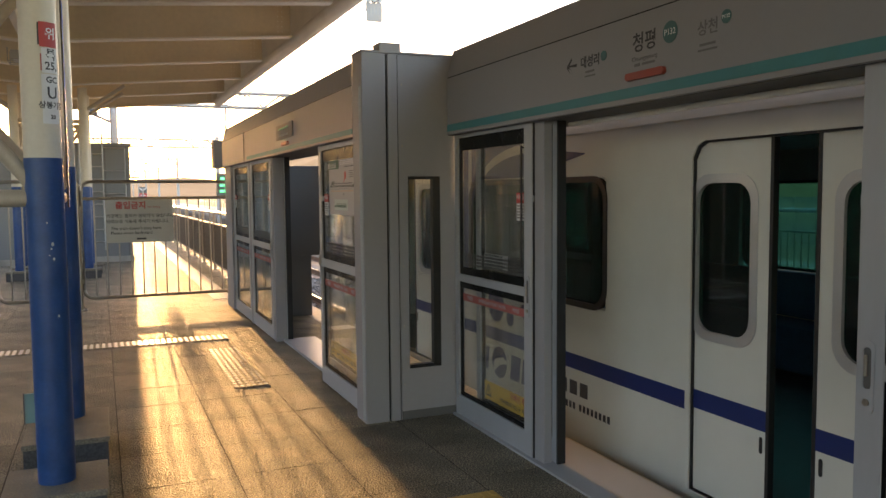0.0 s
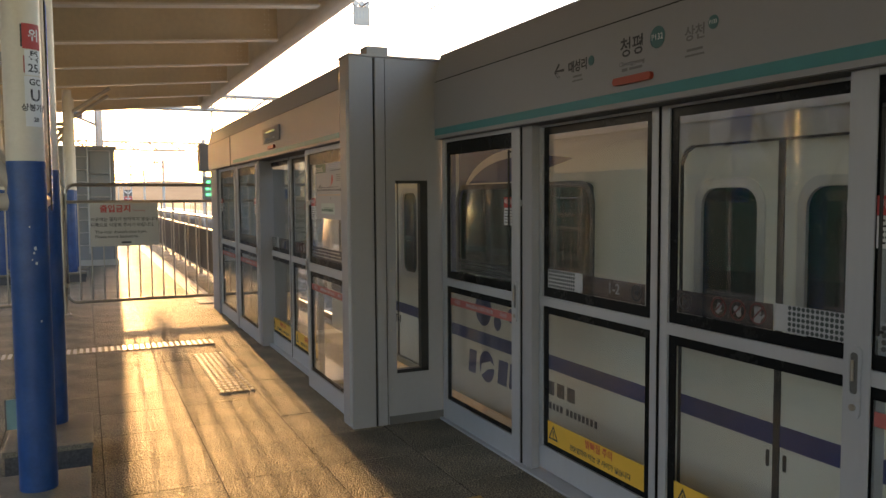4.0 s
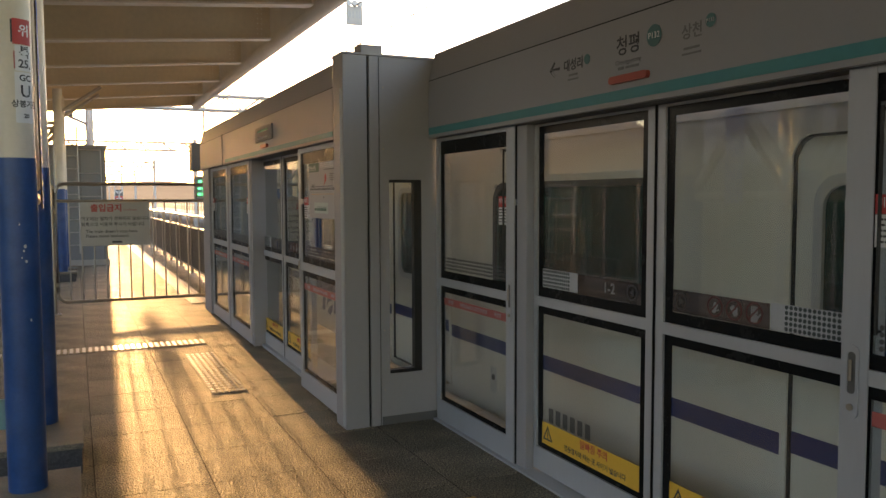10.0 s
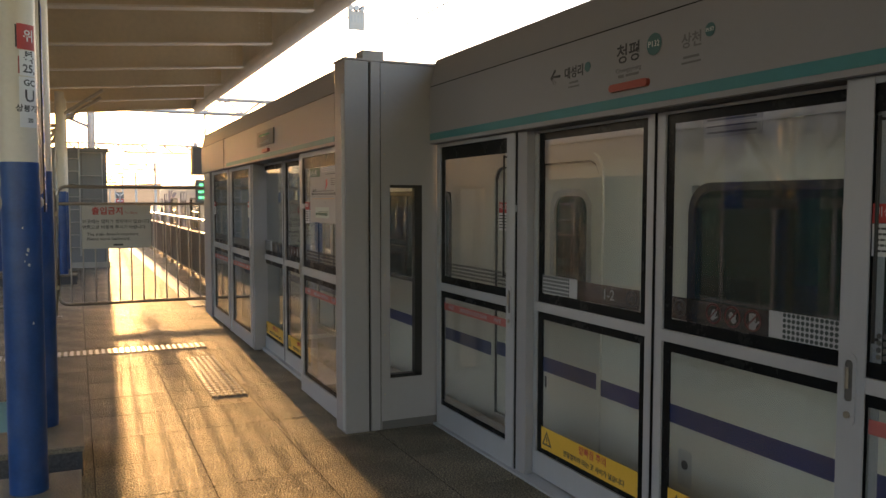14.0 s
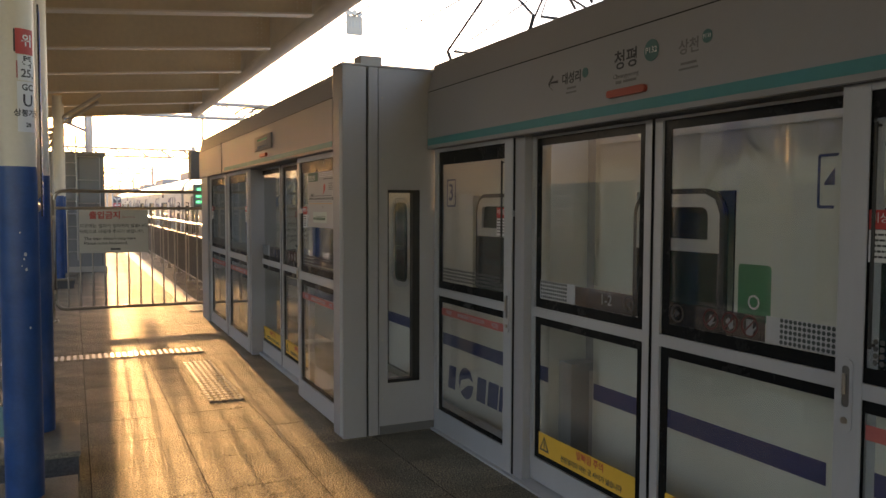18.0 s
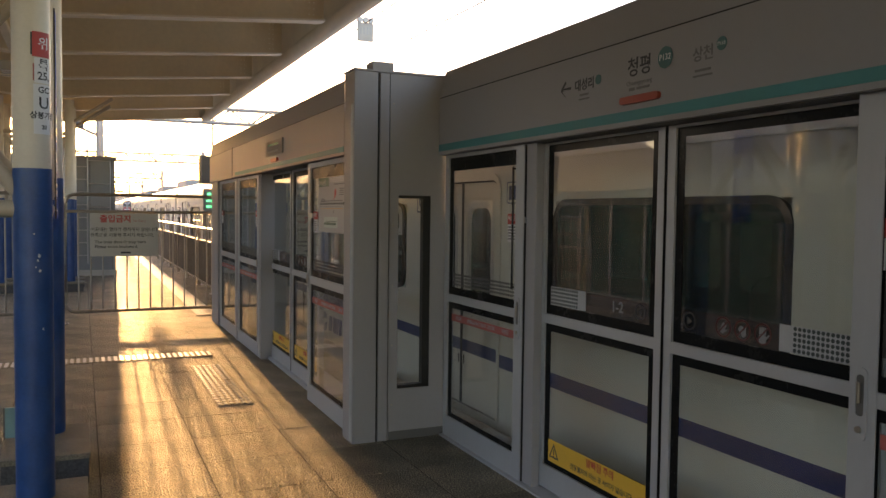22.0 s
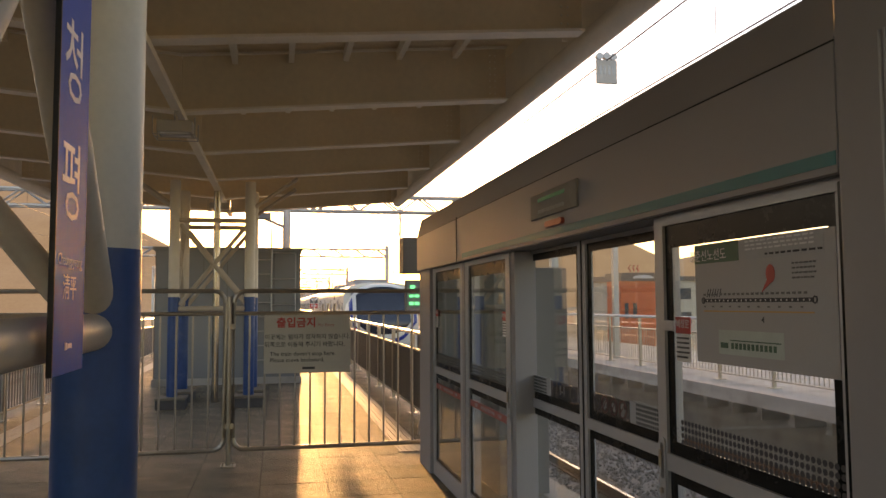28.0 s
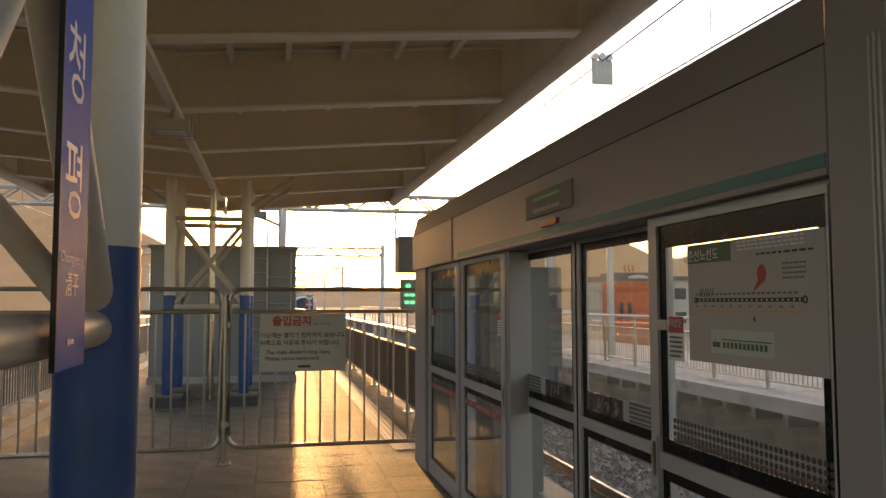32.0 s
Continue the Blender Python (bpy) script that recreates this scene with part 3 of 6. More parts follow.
for k in range(48):
    br = part("edge_bracket", boxes((9.16, 10.049, 4.0 + k * 0.95, 4.14 + k * 0.95, -0.52, -0.262)), "concrete")
    tagged(br, "concrete bracket under the opposite platform edge", "bracket", "brackets of the opposite platform", "structure")

# ---- screen doors ----
GL0, GL1 = 1.10, 1.93              # upper glass
LO0, LO1 = 0.20, 0.97              # lower glass


def leaf_mesh(w, h0, h1, d, e, rail, bar):
    """The aluminium frame of a glazed leaf: local y across, front face at x = 0."""
    bm = bmesh.new()
    holed(bm, 0, w, h0, h1, 0, d, [(e, w - e, 0.155, rail[0]), (e, w - e, rail[1], h1 - bar)])
    return bm


def glazed_leaf(name, label, category, y, w, x, group="", kind="", h1=2.0, mirror_edge=None, h0=0.012, e=0.055, rail=(0.977, 1.03), bar=0.04, top=0.09):
    """A screen-door leaf standing at (x, y..y+w): frame, black borders, two panes, stickers."""
    t = thing(name, label, category, group, kind, (x, y, 0))
    part("leaf_frame", leaf_mesh(w, h0, h1, 0.045, e, rail, bar), "alu", t, "pale aluminium frame")
    b = 0.047
    for z0, z1, nm, low, high in ((rail[1], h1 - bar, "upper_pane", 0.052, top), (0.155, rail[0], "lower_pane", 0.03, 0.045)):
        pn = part(nm, boxes((0.018, 0.026, e, w - e, z0, z1)), "pane", t, "clear glass")
        pn.visible_shadow = False
        bm = bmesh.new()
        holed(bm, e, w - e, z0, z1, 0.012, 0.0165, [(e + b, w - e - b, z0 + low, z1 - high)])
        part("glass_border", bm, "blackglass", pn, "black printed border")
    if mirror_edge is not None:
        part("rubber_edge", boxes((-0.003, 0.05, mirror_edge - 0.007, mirror_edge + 0.007, h0, h1)), "black", t, "black rubber seal")
    return t


def dot_band(parent, x, y0, y1, z0, rows, pitch=0.025):
    bm = bmesh.new()
    n = int((y1 - y0) / pitch)
    for i in range(n):
        for j in range(rows):
            plate(bm, [(y0 + (i + 0.5) * pitch + 0.40 * pitch * math.cos(a), z0 + (j + 0.5) * pitch + 0.40 * pitch * math.sin(a)) for a in [k * math.pi / 4 for k in range(8)]], lambda u, v, d: (x - d, u, v), 0.001)
    return bm


def warning_sticker(t, w, x, label_text=True):
    s = part("warning_sticker", boxes((x - 0.001, x, 0.105, w - 0.105, 0.185, 0.312)), "yellow", t, "yellow gap-warning sticker")
    cy = w - 0.165
    tri = bmesh.new()
    a = [(cy + 0.056 * math.cos(radians(90 + 120 * k)), 0.240 + 0.056 * math.sin(radians(90 + 120 * k))) for k in range(3)]
    c = [(cy + 0.039 * math.cos(radians(90 + 120 * k)), 0.240 + 0.039 * math.sin(radians(90 + 120 * k))) for k in range(3)]
    ring(tri, a, c, lambda u, v, d: (x - 0.002 - d, u, v), 0.001)
    box(tri, x - 0.003, x - 0.002, cy - 0.004, cy + 0.004, 0.233, 0.263)
    box(tri, x - 0.003, x - 0.002, cy - 0.004, cy + 0.004, 0.221, 0.228)
    part("warning_triangle", tri, "ink", s)
    letters("lettering", "발빠짐 주의", 0.050, "red", s, "-x", x - 0.002, w * 0.44, 0.278, 0.0006)
    letters("lettering", "전동열차와 타는 곳 사이가 넓습니다", 0.036, "ink", s, "-x", x - 0.002, w * 0.44, 0.218, 0.0004)


def hand_print(bm, x, y, z, k, tilt):
    """A small raised palm with four fingers and a thumb, leaning by tilt degrees."""
    ca, sa = math.cos(radians(tilt)), math.sin(radians(tilt))
    fn = lambda u, v, d: (x - d, y + u * ca - v * sa, z + u * sa + v * ca)
    plate(bm, rounded(0.030 * k, 0.030 * k, 0.008 * k, 3, 0, -0.014 * k), fn, 0.0008)
    for i in range(4):
        plate(bm, rounded(0.0058 * k, 0.026 * k + 0.004 * (i in (1, 2)), 0.0028 * k, 2, (-0.0115 + i * 0.0077) * k, 0.014 * k), fn, 0.0008)
    plate(bm, [(-0.015 * k, -0.016 * k), (-0.015 * k, -0.006 * k), (-0.027 * k, 0.006 * k), (-0.030 * k, 0.001 * k)], fn, 0.0008)
    bmesh.ops.recalc_face_normals(bm, faces=bm.faces[:])
    return bm


def door_prints(t, w, x, near, tag):
    """Prints on a sliding leaf's upper pane, just above the middle rail."""
    f0, f1, d0, d1 = (0.115, 0.445, 0.115, 0.385) if near else (w - 0.445, w - 0.105, w - 0.375, w - 0.105)
    wp = part("white_film", boxes((x - 0.001, x, f0, f1, 1.087, 1.19)), "greyprint", t, "pale film with dark dots")
    part("film_dots", dot_band(t, x - 0.0012, d0, d1, 1.088, 5, 0.0205), "dotprint", wp)
    y0, y1 = (0.45, w - 0.11) if near else (0.11, w - 0.45)
    pl = part("print_panel", boxes((x - 0.001, x, y0, y1, 1.085, 1.185)), "film", t, "smoky printed strip")
    zc = 1.138
    if near:
        for k in range(3):
            yy = y0 + 0.075 + k * 0.105
            part("prohibition_print", ring(bmesh.new(), rounded(0.086, 0.086, 0.0428, 7, yy, zc), rounded(0.073, 0.073, 0.0363, 7, yy, zc), lambda u, v, d: (x - 0.002 - d, u, v), 0.001), "dullred", pl, "dull red prohibition ring")
            part("hand_mark", hand_print(bmesh.new(), x - 0.0022, yy, zc - 0.004, 1.15 if k == 0 else 0.8, (0, -38, 24)[k]), "dimprint", pl)
            bm = plate(bmesh.new(), [(yy - 0.028, zc + 0.024), (yy - 0.024, zc + 0.028), (yy + 0.028, zc - 0.024), (yy + 0.024, zc - 0.028)], lambda u, v, d: (x - 0.0036 - d, u, v), 0.001)
            part("prohibition_bar", bm, "dullred", pl)
    else:
        letters("door_number", tag, 0.075, "dimprint", pl, "-x", x - 0.003, y0 + 0.24, zc, 0.0006)
    yy = y1 - 0.055 if near else y0 + 0.06
    bm = bmesh.new()
    ring(bm, rounded(0.078, 0.078, 0.038, 6, yy, zc), rounded(0.066, 0.066, 0.032, 6, yy, zc), lambda u, v, d: (x - 0.0035 - d, u, v), 0.001)
    s = -1 if near else 1
    plate(bm, [(yy + s * 0.018, zc), (yy - s * 0.012, zc + 0.018), (yy - s * 0.012, zc - 0.018)], lambda u, v, d: (x - 0.0035 - d, u, v), 0.001)
    part("direction_mark", bm, "ink", pl)


def emergency_prints(t, w, x, seed, side, inset=0.155):
    """Red exit band, notice label and latch of an emergency panel."""
    bd = part("exit_band", boxes((x - 0.001, x, 0.11, w - 0.11, 0.845, 0.895)), "redband", t, "red exit band with white lettering")
    for tx, sz, yy in (("비상문", 0.032, w / 2 + 0.33), ("EMERGENCY EXIT DOOR", 0.034, w / 2), ("비상문", 0.032, w / 2 - 0.33)):
        letters("lettering", tx, sz, "greyprint", bd, "-x", x - 0.002, yy, 0.87)
    yy = inset if side > 0 else w - inset
    nb = part("notice_label", boxes((x - 0.002, x, yy - 0.055, yy + 0.055, 1.43, 1.535)), "paper", t, "small white notice with a red head")
    part("notice_head", boxes((x - 0.003, x, yy - 0.055, yy + 0.055, 1.537, 1.60)), "red", nb)
    letters("lettering", "비상문", 0.036, "paper", nb, "-x", x - 0.004, yy, 1.572)
    rows = []
    for k in range(5):
        rows += bar_line(-0.045, 0.045, 0.038 - k * 0.018, 0.007, seed + k, 0.014, 0.004)
    bars("notice_text", rows, "ink", nb, "-x", x - 0.003, yy, 1.482)
    part("latch", boxes((x - 0.012, x, yy - 0.11 * side - 0.05, yy - 0.11 * side + 0.05, 1.545, 1.585), bevel=0.004), "alu", t, "small grey latch")


def pull_handle(t, y, z, x):
    h = part("pull_handle", ring(bmesh.new(), rounded(0.052, 0.25, 0.0255, 5, y, z), rounded(0.030, 0.14, 0.012, 5, y, z + 0.03), lambda u, v, d: (x - d, u, v), 0.006), "alu", t, "recessed pull handle")
    bm = plate(bmesh.new(), rounded(0.030, 0.14, 0.012, 5, y, z + 0.03), lambda u, v, d: (x - 0.001 - d, u, v), 0.001)
    part("recess", bm, "psd_dark", h)
    part("grip", tubes(((x - 0.014, y, z + 0.005), (x - 0.014, y, z + 0.075), 0.006)), "steel_d", h, smooth=True)
    part("lock", tubes(((x - 0.001, y, z - 0.085), (x - 0.012, y, z - 0.085), 0.012)), "steel_d", h, smooth=True)


def header(name, x, y0, y1, z0, z1, zs, label):
    """The box over the doors: lower fascia, upper fascia leaning back, soffit, seam and top."""
    t = thing(name, label, "platform screen door header", kind="structure")
    part("lower_fascia", boxes((x, x + 0.03, y0, y1, z0, zs - 0.004), bevel=0.004), "psd", t, "plain grey fascia")
    bm = bmesh.new()
    a = [bm.verts.new(p) for p in ((x + 0.002, y0, zs + 0.002), (x + 0.002, y1, zs + 0.002), (x + 0.05, y1, z1), (x + 0.05, y0, z1), (x + 0.42, y1, z1 + 0.01), (x + 0.42, y0, z1 + 0.01), (x + 0.42, y0, z0), (x + 0.42, y1, z0))]
    for q in ((0, 1, 2, 3), (3, 2, 4, 5), (5, 4, 7, 6), (1, 7, 4, 2), (0, 3, 5, 6)):
        bm.faces.new([a[k] for k in q])
    part("upper_fascia", bm, "psd", t, "leaning upper fascia")
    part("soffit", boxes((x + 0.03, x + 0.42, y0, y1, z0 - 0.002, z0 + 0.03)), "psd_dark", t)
    part("seam", boxes((x + 0.006, x + 0.02, y0, y1, zs - 0.006, zs + 0.006)), "black", t)
    return t


# far section
XF = 1.81
hf = header("screen_header_far", XF, 6.855, 13.28, 2.00, 2.545, 2.362, "grey sheet-metal header over the far screen doors with a teal stripe")
part("stripe", boxes((XF - 0.003, XF + 0.001, 6.86, 11.2, 2.022, 2.06)), "teal", hf, "teal stripe")
part("joint", boxes((XF - 0.004, XF + 0.002, 11.39, 11.40, 2.0, 2.375)), "black", hf)
led = thing("led_display", "dark glass passenger display on the header with dot-matrix text", "display", at=(XF, 9.05, 2.2))
part("housing", boxes((-0.012, 0.0, -0.36, 0.36, -0.065, 0.075), bevel=0.004), "display_lit", led)
for v, mt, s in ((0.035, "led_text", 3), (-0.03, "greyprint", 9)):
    bars("dot_text", bar_line(-0.22, 0.20, v, 0.020, s, 0.014, 0.012), mt, led, "-x", -0.0135, 0, 0)
lamp = thing("door_lamp", "red door-closing lamp below the display", "lamp", "door lamps", at=(XF, 9.02, 2.087))
part("lens", plate(bmesh.new(), rounded(0.26, 0.032, 0.015), lambda u, v, d: (-0.02 + d, u, v), 0.02), "redlamp", lamp, "red plastic lens")

def post(name, x0, x1, y0, y1, z1, label, z0=0.0, m="psd"):
    t = thing(name, label, "post", kind="structure")
    part("cladding", boxes((x0, x1, y0, y1, z0, z1), bevel=0.006), m, t)
    return t


post("screen_post_far_end", XF + 0.03, XF + 0.40, 12.73, 13.285, 2.0, "grey end post of the screen doors")
post("screen_post_far", XF + 0.062, XF + 0.21, 9.985, 10.066, 2.0, "grey post beside the far doors")
# return wall of the far section: pillar, grooves and slot window
rw = thing("return_wall", "grey panelled end wall of the screen doors with a slot window", "wall", kind="structure")
part("corner_post", boxes((XF, XF + 0.17, 6.63, 6.852, 0, 2.555), bevel=0.008), "psd", rw)
for k in range(3):
    part("rib", tubes(((XF - 0.001, 6.652 + k * 0.018, 0.02), (XF - 0.001, 6.652 + k * 0.018, 2.33), 0.005), seg=10), "alu", rw, "polished edge moulding", smooth=True)
for k in range(6):
    part("screw", tubes(((XF + 0.29, 6.641, 0.25 + k * 0.42), (XF + 0.29, 6.637, 0.25 + k * 0.42), 0.006), seg=8), "steel_d", rw)
part("groove", boxes((XF + 0.17, XF + 0.186, 6.645, 6.85, 0, 2.55)), "black", rw)
part("narrow_panel", boxes((XF + 0.186, XF + 0.255, 6.63, 6.85, 0, 2.555), bevel=0.006), "psd", rw)
part("groove", boxes((XF + 0.255, XF + 0.263, 6.645, 6.90, 0, 2.55)), "black", rw)
bm = bmesh.new()
holed(bm, XF + 0.263, 2.50, 0, 2.565, 6.64, 6.70, [(2.14, 2.385, 0.36, 1.72)])
for v in bm.verts:
    v.co = (v.co.y, v.co.x, v.co.z)
bmesh.ops.recalc_face_normals(bm, faces=bm.faces[:])
part("panel", bm, "psd", rw)
part("slot_border", boxes((2.33, 2.385, 6.645, 6.695, 0.37, 1.71), (2.145, 2.385, 6.645, 6.695, 0.36, 0.385), (2.145, 2.385, 6.645, 6.695, 1.70, 1.72)), "black", rw)
sp = part("slot_pane", boxes((2.145, 2.335, 6.665, 6.673, 0.38, 1.70)), "pane", rw, "narrow glass pane")
sp.visible_shadow = False
part("cap", boxes((1.95, 2.105, 6.66, 6.80, 2.556, 2.635), bevel=0.006), "psd", rw, "small cable box on top")
part("top_cover", boxes((XF - 0.004, 2.54, 6.625, 6.86, 2.556, 2.572), bevel=0.004), "psd", rw)
part("skirting", boxes((XF + 0.27, 2.50, 6.634, 6.64, 0, 0.06)), "psd_dark", rw)

map_leaf = glazed_leaf("map_panel", "glazed emergency panel carrying a white route map", "glass panel", 6.86, 1.14, 1.858, h1=2.0, e=0.07, rail=(1.0, 1.065))
emergency_prints(map_leaf, 1.14, 0.011, 40, -1, 0.20)
pull_handle(map_leaf, 1.105, 1.0, -0.001)
part("side_seal", boxes((-0.003, -0.0005, -0.005, 0.056, 0.03, 1.985)), "blackglass", map_leaf, "black seal along the jamb")
rm = part("route_map", boxes((0.009, 0.0115, 0.02, 0.86, 1.415, 1.875)), "poster", map_leaf, "white route map poster with a green title", at=Matrix.Translation((0, 0.067, 0.1325)) @ Matrix.Diagonal((1, 0.899, 0.924, 1)))
XM = 0.0088
part("title_block", boxes((XM - 0.001, XM, 0.545, 0.86, 1.80, 1.875)), "green", rm)
part("timetable_block", boxes((XM - 0.001, XM, 0.075, 0.54, 1.80, 1.875)), "greyprint", rm)
letters("lettering", "경춘선노선도", 0.05, "paper", rm, "-x", XM - 0.0012, 0.765, 1.828)
tt = []
for k in range(3):
    tt += bar_line(-0.20, 0.18, 0.022 - k * 0.014, 0.006, 60 + k, 0.02, 0.01)
tagged(bars("timetable_text", tt, "paper", rm, "-x", XM - 0.0012, 0.30, 1.842), kind="stuff")
tagged(bars("timetable_text", bar_line(-0.1, 0.2, -0.028, 0.007, 66, 0.02, 0.012), "ink", rm, "-x", XM - 0.0012, 0.28, 1.842), kind="stuff")
part("route_line", boxes((XM - 0.001, XM, 0.13, 0.80, 1.648, 1.662)), "ink", rm)
part("route_line", boxes((XM - 0.001, XM, 0.13, 0.80, 1.612, 1.617)), "orange", rm)
bm = bmesh.new()
for k in range(22):
    yy = 0.15 + k * 0.0295
    plate(bm, [(yy + 0.004 * math.cos(a), 1.655 + 0.004 * math.sin(a)) for a in [j * math.pi / 3 for j in range(6)]], lambda u, v, d: (XM - 0.001 - d, u, v), 0.0008)
tagged(part("stop_dots", bm, "paper", rm), kind="stuff")
tagged(bars("stop_name_print", [(-0.32 + k * 0.0295, 0, 0.016, 0.008) for k in range(22)], "ink_soft", rm, "-x", XM - 0.0002, 0.47, 1.678), kind="stuff")
tagged(bars("stop_name_print", [(-0.32 + k * 0.06, 0, 0.012, 0.006) for k in range(11)], "ink_soft", rm, "-x", XM - 0.0002, 0.47, 1.632), kind="stuff")
bm = bmesh.new()
for yy in (0.125, 0.80):
    ring(bm, rounded(0.026, 0.026, 0.0129, 4, yy, 1.655), rounded(0.015, 0.015, 0.0074, 4, yy, 1.655), lambda u, v, d: (XM - d, u, v), 0.0015)
for k in range(6):
    plate(bm, [(0.775 - k * 0.018, 1.668), (0.771 - k * 0.018, 1.668), (0.758 - k * 0.018, 1.70), (0.762 - k * 0.018, 1.70)], lambda u, v, d: (XM - d, u, v), 0.001)
plate(bm, [(0.415, 1.587), (0.40, 1.598), (0.40, 1.576)], lambda u, v, d: (XM - d, u, v), 0.001)
tagged(part("terminal_print", bm, "ink", rm), kind="stuff")
bm = plate(bmesh.new(), [(0.355 + 0.026 * math.cos(a), 1.745 + 0.032 * math.sin(a)) for a in [j * math.pi / 8 for j in range(16)]], lambda u, v, d: (XM - d, u, v), 0.001)
plate(bm, [(0.372, 1.728), (0.352, 1.714), (0.408, 1.682)], lambda u, v, d: (XM - d, u, v), 0.0012)
part("here_balloon", bm, "red", rm, "red you-are-here balloon")
tagged(bars("map_note", sum([bar_line(-0.06, 0.06, 0.02 - k * 0.016, 0.006, 80 + k, 0.012, 0.006) for k in range(4)], []), "ink_soft", rm, "-x", XM - 0.0002, 0.175, 1.755), kind="stuff")
part("train_block", boxes((XM - 0.0006, XM, 0.29, 0.695, 1.455, 1.545)), "mint", rm)
tagged(bars("train_drawing", [(-0.11 + k * 0.026, 0, 0.015, 0.022) for k in range(11)] + [(0.03, 0.02, 0.31, 0.004), (-0.165, 0, 0.05, 0.02)], "green", rm, "-x", XM - 0.001, 0.49, 1.488), kind="stuff")
part("grip_dots", dot_band(map_leaf, 0.0115, 0.08, 1.005, 1.112, 4), "ink", map_leaf, "dark dot print")

for y, w, s in ((10.07, 1.26, 1), (11.42, 1.27, -1)):
    lf = glazed_leaf("emergency_panel", "glazed emergency panel in an aluminium frame", "glass panel", y, w, 1.865, "far emergency panels", h1=2.0, e=0.10, rail=(0.99, 1.055))
    emergency_prints(lf, w, 0.011, int(y * 10), s)
    pull_handle(lf, 0.03 if s > 0 else w - 0.03, 1.0, -0.001)
    part("grip_dots", dot_band(lf, 0.0115, 0.11, w - 0.11, 1.092, 4, 0.023), "dotgrey", lf, "dark grey dot print")
part("mullion_cover", boxes((1.858, 1.99, 11.334, 11.416, 0, 2.0), bevel=0.006), "psd")
tagged(bpy.data.objects["mullion_cover"], "grey mullion between two emergency panels", "mullion", kind="structure")

slide = {}
for key, y, w, near, lab in (("far_right", 8.12, 1.0, True, "near"), ("far_left", 9.122, 1.0, False, "far")):
    lf = glazed_leaf("sliding_door", "glazed sliding screen door with a yellow warning sticker", "sliding door", y, w, 1.99, "far sliding doors", h1=1.998, mirror_edge=w if near else 0.0, h0=0.032, rail=(0.985, 1.04), bar=0.02, top=0.045)
    warning_sticker(lf, w, 0.0115)
    door_prints(lf, w, 0.0115, near, "1-1")
    slide[key] = lf
tagged(part("sill_far", boxes((1.95, 2.30, 8.0, 9.98, 0.0, 0.03), bevel=0.004), "alu"), "worn aluminium door sill", "sill", kind="structure")

# near section
XN = 2.44
hn = header("screen_header_near", XN, -6.0, 6.63, 2.01, 2.60, 2.41, "grey sheet-metal header over the near screen doors with station lettering and a teal stripe")
part("stripe", boxes((XN - 0.003, XN + 0.001, -6.0, 6.625, 2.035, 2.082)), "teal", hn, "teal stripe")
part("light_strip", tubes(((XN + 0.20, 3.2, 1.985), (XN + 0.20, 5.35, 1.985), 0.014)), "white", hn, "pale strip lamp under the header", smooth=True)
sg = part("station_sign", boxes((XN + 0.005, XN + 0.02, 3.80, 5.10, 2.12, 2.385)), "psd", hn, "station names printed on the header")
letters("station_name", "청평", 0.094, "ink", sg, "-x", XN - 0.0008, 4.425, 2.272, 0.001)
letters("station_name", "Cheongpyeong", 0.030, "ink_soft", sg, "-x", XN - 0.0008, 4.425, 2.205)
bars("small_name", [(-0.05, 0, 0.04, 0.014), (0.03, 0, 0.09, 0.011)], "ink_soft", sg, "-x", XN - 0.0008, 4.425, 2.178)
letters("station_name", "대성리", 0.062, "ink", sg, "-x", XN - 0.0008, 4.855, 2.252, 0.0012)
letters("station_name", "상천", 0.066, "ink_soft", sg, "-x", XN - 0.0008, 4.02, 2.258, 0.001)
bars("small_name", [(0, 0.01, 0.075, 0.010), (0, -0.012, 0.09, 0.008)], "ink_soft", sg, "-x", XN - 0.0008, 4.855, 2.195)
bars("small_name", [(0, 0.01, 0.09, 0.010), (0, -0.012, 0.11, 0.008)], "ink_soft", sg, "-x", XN - 0.0008, 4.02, 2.185)
letters("arrow", "←", 0.12, "ink", sg, "-x", XN - 0.0008, 5.02, 2.25, 0.002)
for yy, zz, r, tx in ((4.247, 2.285, 0.047, "P132"), (4.735, 2.262, 0.024, ""), (3.915, 2.283, 0.027, "P133")):
    d = part("line_disc", plate(bmesh.new(), rounded(2 * r, 2 * r, r * 0.99, 8, yy, zz), lambda u, v, d: (XN - 0.002 - d, u, v), 0.0015), "teal_d", sg, "teal line-number disc")
    if tx:
        letters("lettering", tx, r * 0.8, "paper", d, "-x", XN - 0.005, yy, zz)
nl = thing("door_lamp", "red door-closing lamp below the station name", "lamp", "door lamps", at=(XN, 4.408, 2.128))
part("lens", plate(bmesh.new(), rounded(0.27, 0.034, 0.016), lambda u, v, d: (-0.02 + d, u, v), 0.02), "redlamp", nl, "red plastic lens")

